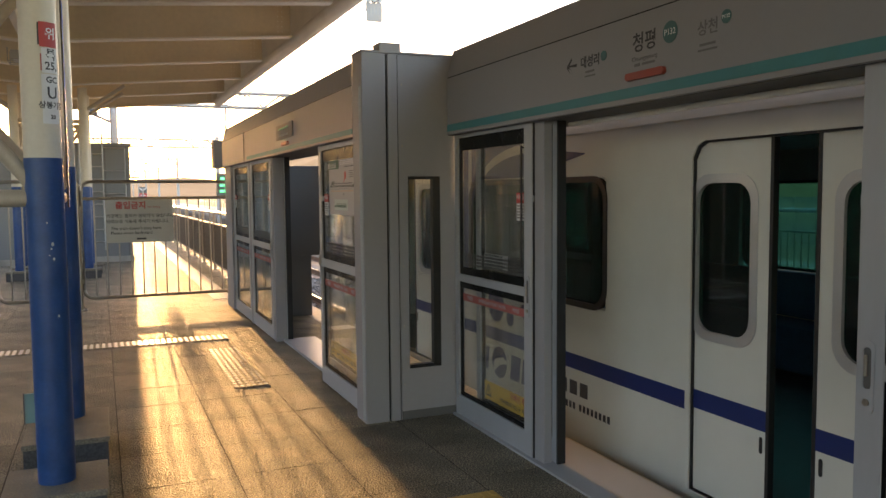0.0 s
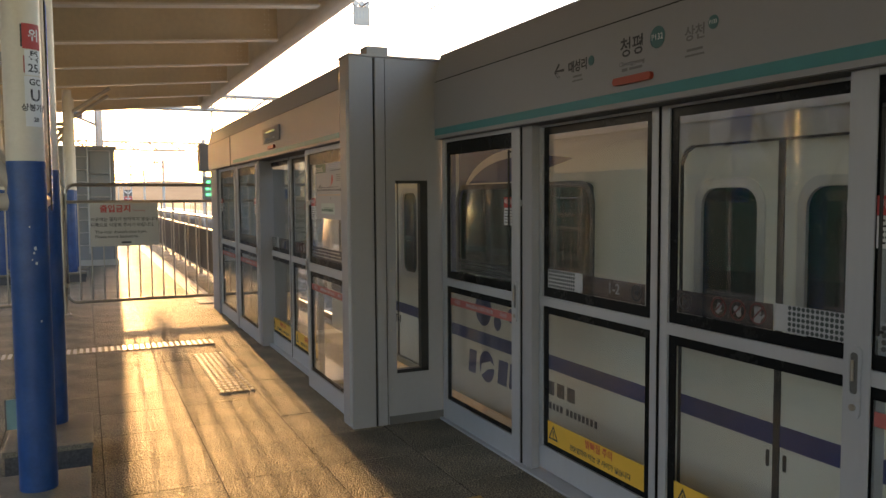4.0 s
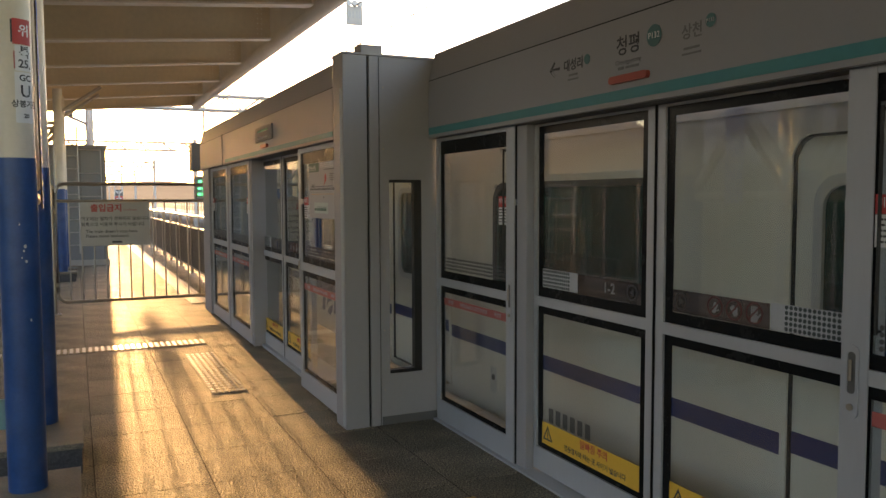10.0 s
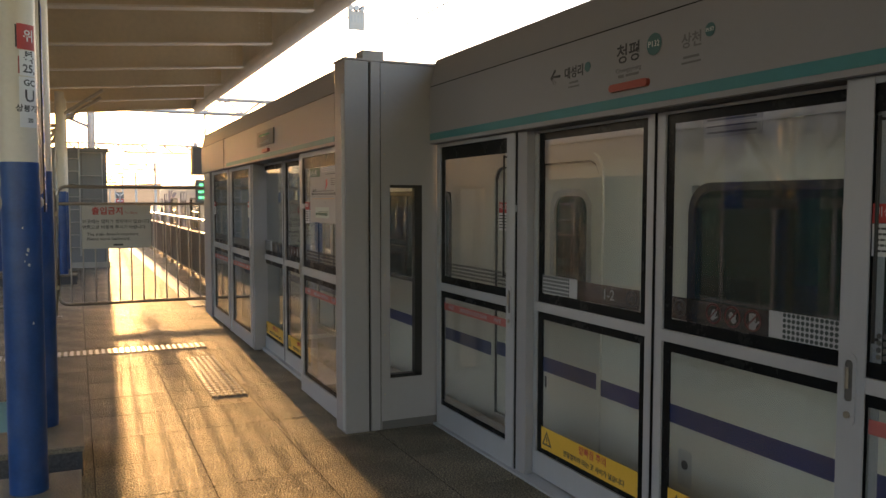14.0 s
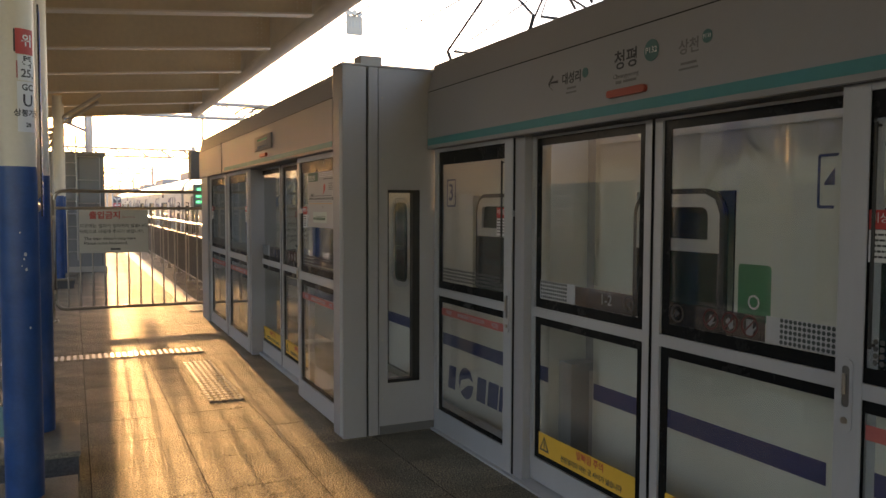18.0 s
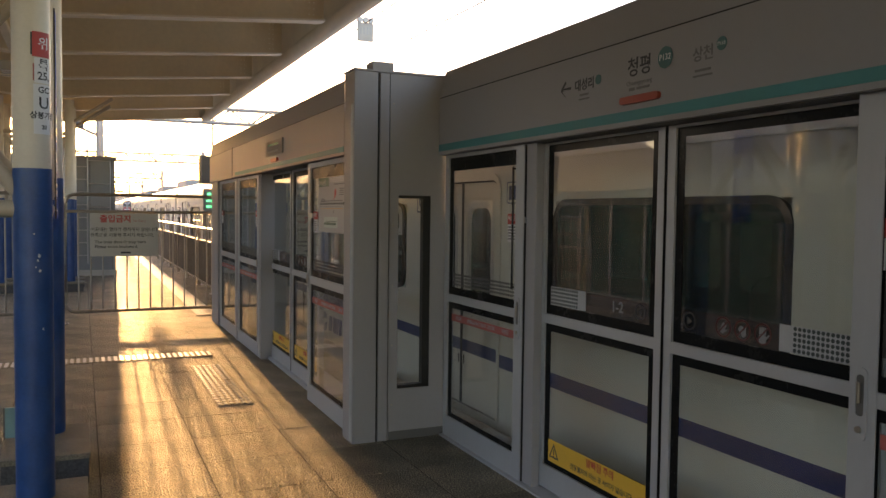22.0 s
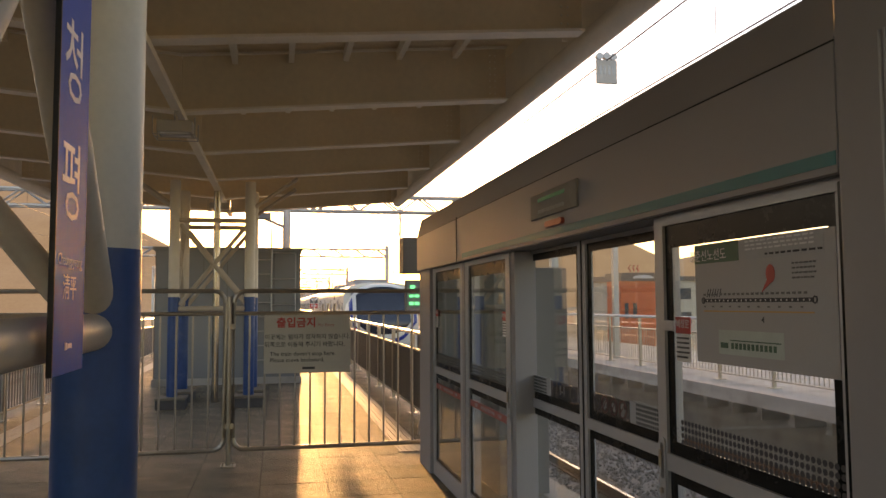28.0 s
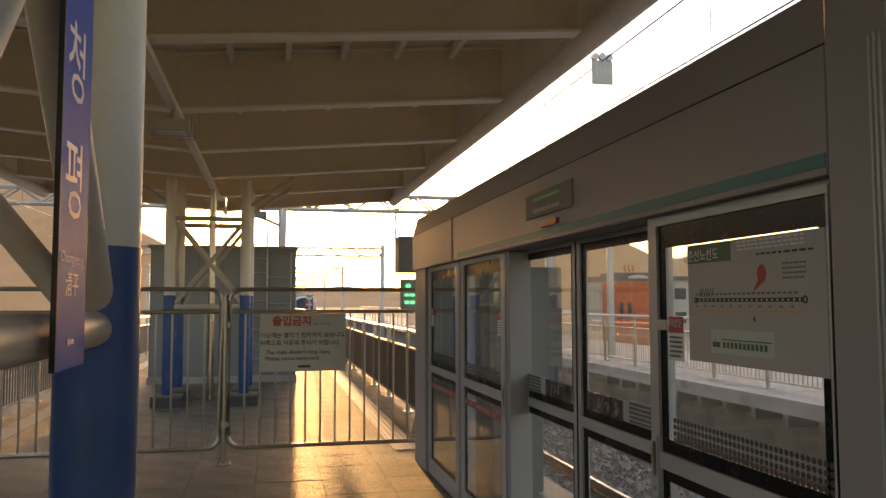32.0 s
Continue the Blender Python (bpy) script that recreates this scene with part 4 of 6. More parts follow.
for y, w, s in ((5.515, 1.105, 1), (2.02, 1.315, -1), (0.74, 1.26, 1), (-6.0, 1.3, 1)):
    lf = glazed_leaf("emergency_panel", "glazed emergency panel with a red exit band", "glass panel", y, w, 2.49, "near emergency panels", h1=2.02, bar=0.035)
    emergency_prints(lf, w, 0.011, int(y * 10) + 7, s)
    pull_handle(lf, 0.050 if s > 0 else w - 0.045, 0.98, -0.004)
    part("wide_stile", boxes((-0.003, 0.003, 0.0, 0.097, 0.012, 2.008) if s > 0 else (-0.003, 0.003, w - 0.10, w, 0.012, 2.008)), "alu", lf, "wide closing stile")
    py = 0.115 if s > 0 else w - 0.13
    part("pull_bar", tubes(((-0.012, py, 1.15), (-0.012, py, 1.88), 0.006), ((-0.012, py, 1.16), (0.01, py, 1.16), 0.005), ((-0.012, py, 1.87), (0.01, py, 1.87), 0.005)), "black", lf, "slim black pull bar", smooth=True)
    part("grip_dots", dot_band(lf, 0.0115, 0.11, w - 0.11, 1.092, 4, 0.023), "dotgrey", lf, "dark grey dot print")
for y0, y1 in ((5.40, 5.51), (0.50, 0.735), (-4.69, -4.5)):
    post("screen_post_near", 2.50, 2.553, y0, y1, 2.01, "grey post beside the near doors")
for key, y, w, near, tag in (("near_left", 4.362, 1.07, False, "1-2"), ("near_right", 3.26, 1.10, True, "1-2")):
    lf = glazed_leaf("sliding_door", "glazed sliding screen door with a yellow warning sticker", "sliding door", y, w, 2.555, "near sliding doors", h1=2.005, mirror_edge=w if near else 0.0, h0=0.02, e=0.058, bar=0.012, top=0.042)
    warning_sticker(lf, w, 0.0115)
    door_prints(lf, w, 0.0115, near, tag)
    slide[key] = lf
tagged(part("seam_strip", boxes((2.492, 2.53, 5.5105, 5.5145, 0.0, 2.005)), "black"), "dark rubber seam beside the near post", "seam", kind="structure")
part("panel_row", boxes((2.50, 2.53, -4.5, 0.5, 0, 2.01)), "psd")
tagged(bpy.data.objects["panel_row"], "plain grey panels of the screen-door wall", "panel", kind="structure")
tagged(part("sill_near", boxes((2.46, 2.88, -6.0, 6.62, 0.0, 0.012)), "alu"), "worn aluminium door sill", "sill", kind="structure")
cab = thing("equipment_box", "dark grey equipment cabinet behind the far screen panels", "cabinet", at=(2.25, 12.2, 0))
part("body", boxes((-0.05, 0.62, -0.55, 0.75, 0.80, 1.97), (0.0, 0.45, -0.5, 0.7, 0.0, 0.80), bevel=0.01), "psd_dark", cab)
part("door", boxes((0.0, 0.57, -0.562, -0.55, 0.86, 1.92), bevel=0.003), "psd_dark", cab)

# ---- canopy ----
SL = 0.086


def cz(x):
    return 3.70 + SL * abs(x - CX)


XE = 2.95                          # outer edge of the beams
XP = 3.13                          # edge pipe
XW = 2 * CX - XE
BEAMS = [11.40 + 2.34 * k for k in range(-10, 6)]
CAN_END = BEAMS[-1] + 0.1


def beam(y):
    t = thing("canopy_beam", "cream-painted steel canopy beam with a wide bottom flange", "roof beam", "canopy beams", at=(CX, y, 0))
    for sgn in (1, -1):
        xe = XE - CX
        bm = bmesh.new()
        # webs take a darker cream than the flanges: their shade is in the colour
        for z0, z1, hw, h2 in ((0.0, 0.026, 0.085, 0.085), (0.026, 0.62, 0.006, 0.006), (0.62, 0.638, 0.07, 0.07)):
            vs = [bm.verts.new((sgn * x, s * hw, z + 3.70 + SL * x)) for x in (0.004, xe) for z in (z0, z1) for s in (-1, 1)]
            for q in ((0, 1, 3, 2), (4, 6, 7, 5), (0, 4, 5, 1), (2, 3, 7, 6), (0, 2, 6, 4), (1, 5, 7, 3)):
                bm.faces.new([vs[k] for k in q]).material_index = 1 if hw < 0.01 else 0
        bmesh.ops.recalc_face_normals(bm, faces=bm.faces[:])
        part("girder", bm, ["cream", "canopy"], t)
        bm = bmesh.new()
        for k in range(7):
            for s in (-1, 1):
                bmesh.ops.create_icosphere(bm, subdivisions=1, radius=0.012, matrix=Matrix.Translation((sgn * (xe - 0.13 - 0.06 * (s > 0)), -0.008, 3.78 + SL * xe + k * 0.075)))
        part("bolt_row", bm, "cream", t)
        bm = bmesh.new()
        plate(bm, [(xe - 0.12, 4.30 + SL * xe), (xe - 0.02, 4.30 + SL * xe), (xe + 0.0, 3.75 + SL * xe), (xe - 0.05, 3.75 + SL * xe)], lambda u, v, d: (sgn * u, 0.35 + d, v), 0.012)
        bmesh.ops.recalc_face_normals(bm, faces=bm.faces[:])
        part("haunch_plate", bm, "cream", t)
    return t


for y in BEAMS:
    beam(y)
cn = thing("canopy_roof", "cream sheet-metal canopy roof in a shallow valley shape", "roof", kind="structure")
for sgn, nm in ((1, "east"), (-1, "west")):
    xe = (XP - CX) + 0.02
    bm = bmesh.new()
    n = int((CAN_END + 15) / 0.19)
    prof = []
    for k in range(n + 1):
        y = -15 + k * 0.19
        prof += [(y, 0.0), (y + 0.07, 0.0), (y + 0.09, 0.022), (y + 0.17, 0.022)]
    a = [bm.verts.new((CX + sgn * 0.0, min(y, CAN_END), 4.345 + h)) for y, h in prof]
    b = [bm.verts.new((CX + sgn * xe, min(y, CAN_END), 4.345 + SL * xe + h)) for y, h in prof]
    for k in range(len(prof) - 1):
        bm.faces.new((a[k], a[k + 1], b[k + 1], b[k]) if sgn > 0 else (a[k], b[k], b[k + 1], a[k + 1]))
    part("deck", bm, "canopy", cn, "ribbed cream sheet")
    part("top_sheet", boxes((min(CX, CX + sgn * xe), max(CX, CX + sgn * xe), -15, CAN_END, 4.66, 4.70)), "canopy", cn)
    for x in (0.55, 1.15, 1.75, 2.35, 3.0):
        bm = boxes((CX + sgn * x - 0.03, CX + sgn * x + 0.03, -15, CAN_END, 4.26 + SL * x - 0.04, 4.338 + SL * x))
        part("purlin", bm, "cream", cn)
    ex = CX + sgn * (XP - CX)
    part("edge_pipe", tubes(((ex, -15, 4.04), (ex, CAN_END + 0.06, 4.04), 0.112), seg=24), "cream", cn, "round edge pipe", smooth=True)
    part("edge_trim", boxes((ex - 0.03, ex + 0.03, -15, CAN_END, 4.14, 4.68)), "cream", cn)
part("end_fascia", boxes((2 * CX - XP, XP, CAN_END, CAN_END + 0.05, 4.02, 4.70)), "cream", cn)
part("cable_duct", boxes((CX - 0.045, CX + 0.045, -15, CAN_END, 3.625, 3.69)), "cream", cn, "slim cream cable duct")

for k in range(4):
    y = 0.3 + k * 6.5
    lt = thing("canopy_light", "box-shaped canopy floodlight in a wire guard, unlit", "light fixture", "canopy lights", at=(CX, y, 3.47))
    part("housing", boxes((-0.17, 0.17, -0.14, 0.14, -0.09, 0.03), bevel=0.012), "speaker", lt)
    part("lens", boxes((-0.14, 0.14, -0.11, 0.11, -0.10, -0.091)), "paper", lt)
    bm = bmesh.new()
    for s in (-0.2, 0.2):
        pipe(bm, [(s, -0.17, 0.05), (s, -0.17, -0.12), (s, 0.17, -0.12), (s, 0.17, 0.05)], 0.006, 6)
    for yy in (-0.17, 0, 0.17):
        tube(bm, (-0.2, yy, -0.12), (0.2, yy, -0.12), 0.005, 6)
    part("wire_guard", bm, "speaker", lt)
    part("hanger", tubes(((0, 0, 0.03), (0, 0, 0.16), 0.02)), "speaker", lt)


# ---- lattice supports ----
def support(y0, stickers):
    t = thing("canopy_support", "four cream steel pipe columns with blue lower halves and diagonal bracing", "column", "canopy supports", at=(CX, y0, 0))
    half, dy = 0.60, 1.24
    for sx in (1, -1):
        for yy in (0, dy):
            x = sx * half - (0.006 if yy else 0.022)
            r = 0.0935 if yy else 0.085
            c = part("column_pipe", tubes(((x, yy, 0.2), (x, yy, 3.70), r), seg=28), "colpaint", t, smooth=True)
            part("blue_paint", tubes(((x, yy, 0.0), (x, yy, 1.788), r + 0.0015), seg=28), "blue", c, "glossy blue lower half", smooth=True)
            if stickers and sx == 1 and yy == 0:
                for a0, z0, w, h in ((-70, 1.372, 9, 0.020), (-74, 1.350, 6, 0.012), (-68, 1.300, 8, 0.016), (-80, 1.318, 4, 0.008), (-84, 1.476, 4, 0.010), (-60, 1.02, 6, 0.014)):
                    ch = plate(bmesh.new(), [(0.5 * w * k1, 0.5 * h * k2) for k1, k2 in ((-1, -0.3), (-0.2, -1), (0.7, -0.8), (1, 0.2), (0.3, 1), (-0.6, 0.8))], lambda u, v, d: (x + (r + 0.0018 + d * 0.3) * math.cos(radians(a0 + u)), yy + (r + 0.0018 + d * 0.3) * math.sin(radians(a0 + u)), z0 + v), 0.002)
                    part("paint_chip", ch, "chip", c)
            y0_, y1_ = (yy - 0.56, yy + 0.13) if yy else (yy - 0.225, yy + 0.225)
            pl = part("plinth", boxes((x - 0.225, x + 0.225, y0_, y1_, 0, 0.15)), "stone", t, "dark speckled stone plinth")
            part("cover_stone", boxes((x - 0.235, x + 0.235, y0_ - 0.01, y1_ + 0.01, 0.151, 0.185), bevel=0.006), "stone_top", pl)
    for yy in (0, dy):
        for z in (1.595, 3.05):
            part("cross_pipe", tubes(((-half, yy, z), (half, yy, z), 0.042), seg=18), "pipe", t, smooth=True)
        for a, b in (((half - 0.07, 1.66), (-half + 0.07, 2.98)), ((-half + 0.07, 1.66), (half - 0.07, 2.98))):
            part("diagonal_pipe", tubes(((a[0], yy, a[1]), (b[0], yy, b[1]), 0.036), seg=16), "pipe", t, smooth=True)
        part("gusset", boxes((-0.06, 0.06, yy - 0.008, yy + 0.008, 2.27, 2.37)), "pipe", t)
    for sx in (1, -1):
        x = sx * half
        for a, b in (((0, 1.595), (dy, 1.595)), ((0, 3.05), (dy, 3.05)), ((0.06, 1.66), (dy - 0.06, 2.98)), ((dy - 0.06, 1.66), (0.06, 2.98))):
            part("side_brace", tubes(((x, a[0], a[1]), (x, b[0], b[1]), 0.042), seg=18), "pipe", t, smooth=True)
        for yy in (0, dy):
            part("knee_brace", tubes(((x, yy, 3.25), (x + sx * 0.75, yy, 3.78), 0.032)), "pipe", t, smooth=True)
    part("downpipe", tubes(((0, dy / 2, 0.0), (0, dy / 2, 3.65), 0.058), seg=28), "steel", t, "polished steel downpipe", smooth=True)
    return t


SUPPORTS = [5.80, 18.50, -6.9]
for y in SUPPORTS:
    support(y, y == SUPPORTS[0])


# stickers on the near column
def curved_label(name, r, a0, a1, z0, z1, material, parent):
    bm = bmesh.new()
    n = 10
    lo = [bm.verts.new((r * math.cos(radians(a0 + (a1 - a0) * k / n)), r * math.sin(radians(a0 + (a1 - a0) * k / n)), z0)) for k in range(n + 1)]
    hi = [bm.verts.new((v.co.x, v.co.y, z1)) for v in lo]
    for k in range(n):
        bm.faces.new((lo[k], lo[k + 1], hi[k + 1], hi[k]))
    return part(name, bm, material, parent, smooth=True)


def wrapped(name, body, size, material, parent, r, a, z, bold=0.0):
    """Lettering bent round a column of radius r, centred on the angle a."""
    me = text_mesh(body, size, material, bold).copy()
    for v in me.vertices:
        th = radians(a) + v.co.x / r
        v.co = ((r + v.co.z * 0.2) * math.cos(th), (r + v.co.z * 0.2) * math.sin(th), z + v.co.y)
    return part(name, me, None, parent)


st = thing("column_sticker", "curling white paper notices taped round the column", "sticker", at=(CX + 0.578, 5.80, 0))
A0 = -62
for a0, a1, z0, z1, mt in ((-22, 36, 2.312, 2.43, "red"), (-17, 36, 2.19, 2.308, "paper"), (-20, 36, 1.95, 2.185, "paper")):
    curved_label("paper_sheet", 0.0875, A0 + a0, A0 + a1, z0, z1, mt, st)
curved_label("torn_edge", 0.0870, A0 - 27, A0 - 20, 2.32, 2.425, "ink", st)
curved_label("torn_edge", 0.0870, A0 - 21, A0 - 16, 2.20, 2.28, "redband", st)
for tx, z, s in (("위", 2.373, 0.068), ("특", 2.274, 0.066), ("25,", 2.222, 0.058), ("GC", 2.157, 0.046), ("U", 2.094, 0.088), ("상봉기점", 2.036, 0.040), ("20", 1.982, 0.030)):
    wrapped("lettering", tx, s * 0.9, "paper" if tx == "위" else "ink", st, 0.0888, A0 + 12, z, 0.001)
bp = thing("small_plate", "small pale teal plate clamped to the column", "plate", at=(CX + 0.578, 5.80, 0.54))
part("board", boxes((-0.135, -0.075, 0.06, 0.075, -0.07, 0.08), bevel=0.004), "mint_d", bp)
part("rim", boxes((-0.141, -0.135, 0.058, 0.077, -0.075, 0.085)), "psd_dark", bp)
# vertical station sign on the rear column's brace
vs_ = thing("station_blade_sign", "deep blue enamel station sign with white lettering", "sign", at=(0.0, 6.37, 1.543))
part("board", boxes((0, 0.006, 0, 0.20, 0, 1.15), bevel=0.001), "signblue", vs_)
part("rim", boxes((-0.002, 0.007, -0.004, 0.0, 0, 1.15)), "black", vs_)
for tx, z, s in (("청", 0.515, 0.15), ("평", 0.312, 0.15)):
    letters("lettering", tx, s, "white", vs_, "+x", 0.0062, 0.09, z)
letters("lettering", "Cheongpyeong", 0.026, "white", vs_, "+x", 0.0062, 0.095, 0.187)
letters("lettering", "淸平", 0.045, "white", vs_, "+x", 0.0062, 0.095, 0.14)
bars("logo_mark", [(-0.012, 0, 0.012, 0.012), (0.01, 0, 0.026, 0.008)], "white", vs_, "+x", 0.0062, 0.09, 0.045)


# ---- gate and railings ----
GY = 13.54


def gate_leaf(name, x0, x1, label, group):
    t = thing(name, label, "gate", group, at=(0, GY, 0))
    w, r = x1 - x0, 0.024
    bm = bmesh.new()
    ol = rounded(w, 1.63, 0.12, 6, (x0 + x1) / 2, 0.985)
    pts = [(u, 0, v) for u, v in ol]
    pipe(bm, pts + [pts[0]], r, 10)
    part("hoop_frame", bm, "steel_d", t, "rounded tubular frame", smooth=True)
    part("mid_rail", tubes(((x0, 0, 1.565), (x1, 0, 1.565), 0.02)), "steel_d", t, smooth=True)
    n = max(2, int(round(w / 0.160)))
    bar = mesh_of("bar", tubes(((0, 0, 0.17), (0, 0, 1.56), 0.0105), seg=8), "steel_d", True)
    for k in range(1, n):
        part("bar", bar, None, t, at=(x0 + w * k / n, 0, 0))
    return t


def gate_post(x, y):
    t = thing("gate_post", "round stainless gate post on a bolted foot", "post", "gate posts", at=(x, y, 0))
    part("shaft", tubes(((0, 0, 0.0), (0, 0, 1.74), 0.027)), "steel_d", t, smooth=True)
    part("foot_plate", boxes((-0.075, 0.075, -0.075, 0.075, 0, 0.014), bevel=0.003), "steel_d", t)
    for z in (0.38, 1.40):
        part("hinge", boxes((-0.05, 0.05, -0.02, 0.02, z, z + 0.06), bevel=0.004), "steel_d", t)
    for bx, by in ((0.05, 0.05), (-0.05, -0.05), (0.05, -0.05), (-0.05, 0.05)):
        part("bolt", tubes(((bx, by, 0.01), (bx, by, 0.03), 0.01)), "steel_d", t)


gate_leaf("gate", -0.075, 2.27, "stainless barred gate carrying a no-entry sign", "end gates")
gate_leaf("gate", -1.13, -0.165, "narrow stainless barred gate", "end gates")
gate_leaf("gate", -3.35, -1.26, "wide stainless barred fence panel", "end gates")
for x in (-0.12, -1.195, -3.40):
    gate_post(x, GY)
ns = thing("no_entry_sign", "weathered white no-entry sign board tied to the gate", "sign", at=(0.23, GY - 0.035, 0.94))
part("board", plate(bmesh.new(), rounded(0.895, 0.605, 0.01, 2, 0.4475, 0.3025), lambda u, v, d: (u, d, v), 0.006), "weathered", ns)
letters("lettering", "출입금지", 0.112, "red", ns, "-y", 0.33, -0.002, 0.52, 0.003)
letters("lettering", "No Entry", 0.045, "redband", ns, "-y", 0.64, -0.002, 0.50)
letters("lettering", "이곳에는 열차가 정차하지 않습니다.", 0.06, "ink", ns, "-y", 0.45, -0.002, 0.375, 0.0008)
letters("lettering", "뒤쪽으로 이동해 주시기 바랍니다.", 0.06, "ink", ns, "-y", 0.42, -0.002, 0.295, 0.0008)
letters("lettering", "The train doesn't stop here.", 0.06, "ink", ns, "-y", 0.40, -0.002, 0.20, 0.0008)
letters("lettering", "Please move backward.", 0.06, "ink", ns, "-y", 0.34, -0.002, 0.135, 0.0008)
bars("logo_mark", [(0, 0, 0.13, 0.025)], "ink", ns, "-y", 0.46, -0.002, 0.05)


def railing(x, y0, y1, label, sheet_on=True, step=0.06):
    t = thing("railing", label, "railing", "platform railings", at=(x, 0, 0))
    n = int((y1 - y0) / 2.0)
    pst = mesh_of("rail_post", boxes((-0.03, 0.03, -0.03, 0.03, 0, 1.2), (-0.07, 0.07, -0.07, 0.07, 0, 0.015)), "steel_d")
    for k in range(n + 1):
        part("rail_post", pst, None, t, at=(0, y0 + 2.0 * k, 0))
    part("top_rail", tubes(((0, y0, 1.23), (0, y1, 1.23), 0.035)), "steel", t, smooth=True)
    part("mid_rail", tubes(((0, y0, 0.98), (0, y1, 0.98), 0.022)), "steel_d", t, smooth=True)
    if sheet_on:
        bm = bmesh.new()
        y = y0
        while y < min(y1, y0 + 60):
            box(bm, -0.012, 0.012, y - 0.012, y + 0.012, 0.14, 0.97)
            y += step
        tagged(part("bar_infill", bm, "mesh", t, "close dark infill bars"), kind="stuff")
        if step < 0.1:
            part("infill_sheet", boxes((0.014, 0.018, y0, y1, 0.16, 0.95)), "mesh", t, "dull grey infill sheet")
    part("bottom_rail", boxes((-0.02, 0.02, y0, y1, 0.12, 0.145)), "steel_d", t)


railing(2.40, 15.0, 111.0, "long stainless railing with grey infill along the platform end")
railing(-3.50, 13.6, 109.6, "long stainless barred railing along the west edge", step=0.13)
st_ = thing("strut_plate", "sloping grey steel foot at the railing's end", "brace", at=(2.12, 15.0, 0))
part("plate", plate(bmesh.new(), [(0, 0), (0.24, 0), (0.24, 0.95), (0.17, 0.95)], lambda u, v, d: (u, d, v), 0.05), "steel_d", st_)
for x0, y0, y1, nm in ((1.72, 13.9, 70.0, "tactile_line_east"), (-3.12, -4.0, 70.0, "tactile_line_west")):
    bm = boxes((x0, x0 + 0.30, y0, y1, 0.0015, 0.006), *[(x0 + 0.03 + k * 0.066, x0 + 0.065 + k * 0.066, y0, y1, 0.0062, 0.012) for k in range(4)])
    tagged(part(nm, bm, "tactile_p"), "ribbed tactile strip along the platform edge", "tactile paving", kind="structure")
# opposite platform railing
orl = thing("railing", "white-topped barred railing on the opposite platform", "railing", "opposite railings", at=(9.75, 0, 0))
for k in range(48):
    part("rail_post", boxes((-0.03, 0.03, -0.03, 0.03, -0.02, 1.28), (-0.1, 0.1, -0.1, 0.1, -0.004, 0.02)), "steel_d", orl, at=(0, -6 + 1.9 * k, 0))
part("top_rail", tubes(((0, -6, 1.30), (0, 90, 1.30), 0.036)), "paper", orl, "bright top rail", smooth=True)
part("mid_rail", tubes(((0, -6, 0.98), (0, 90, 0.98), 0.02), ((0, -6, 0.15), (0, 90, 0.15), 0.02)), "steel_d", orl, smooth=True)
bm = bmesh.new()
y = -6
while y < 60:
    box(bm, -0.008, 0.008, y - 0.008, y + 0.008, 0.15, 0.98)
    y += 0.13
tagged(part("bar_infill", bm, "steel_d", orl), kind="stuff")

# ---- beyond the platform ----
cb = thing("equipment_cabin", "blue-grey sheet-metal equipment cabin at the platform end", "cabin", at=(0, 22.2, 0))
part("wall", boxes((-2.1, 0.86, 0, 4.5, 0.0, 2.80)), "cabin", cb)
part("roof_edge", boxes((-2.15, 0.90, -0.06, 4.56, 2.80, 2.87)), "cabin", cb)
part("base", boxes((-2.13, 0.89, -0.05, 4.55, 0.0, 0.14)), "concrete", cb)
dr = part("door", boxes((-1.75, -0.85, -0.03, 0.0, 0.15, 2.2), bevel=0.005), "cabin", cb, "flush steel door")
part("handle", tubes(((-0.95, -0.06, 1.05), (-0.95, -0.06, 1.2), 0.012)), "steel_d", dr)
for k in range(7):
    part("panel_seam", boxes((-2.1 + k * 0.48, -2.09 + k * 0.48, -0.008, 0.0, 0.15, 2.79)), "psd_dark", cb)
lad = thing("ladder", "galvanised caged roof ladder on the cabin", "ladder", at=(0.25, 22.1, 0))
bm = tubes(((-0.5, 0, 0.3), (-0.5, 0, 3.3), 0.02), ((0.5, 0, 0.9), (0.5, 0, 2.75), 0.014), ((0.0, 0, 0.3), (0, 0, 3.3), 0.02))
part("stile", bm, "galv", lad)
for k in range(9):
    part("rung", tubes(((-0.5, 0, 0.5 + k * 0.3), (0.0, 0, 0.5 + k * 0.3), 0.014)), "galv", lad)
for k in range(4):
    part("cage_hoop", tubes(((0.0, 0, 1.1 + k * 0.55), (0.5, 0, 1.1 + k * 0.55), 0.013)), "galv", lad)
mst = thing("floodlight_mast", "steel mast with a floodlight head behind the cabin", "mast", at=(0.62, 27.0, 0))
part("pole", tubes(((0, 0, -0.5), (0, 0, 6.4), 0.11)), "galv", mst, smooth=True)
part("arm", tubes(((0, 0, 3.75), (-0.62, 0, 4.02), 0.045)), "galv", mst, smooth=True)
part("floodlight", boxes((-0.92, -0.42, -0.14, 0.14, 3.98, 4.16), bevel=0.03), "psd_dark", mst, "dark floodlight head")
ds = thing("driver_display", "dark monitor hood over a green-lit stop indicator on a pole", "display", at=(2.09, 14.55, 0))
part("pole", tubes(((0.10, 0.15, 0.0), (0.10, 0.15, 2.5), 0.035)), "galv", ds)
part("monitor_hood", boxes((-0.235, 0.22, -0.05, 0.28, 2.03, 2.47), bevel=0.01), "psd_dark", ds)
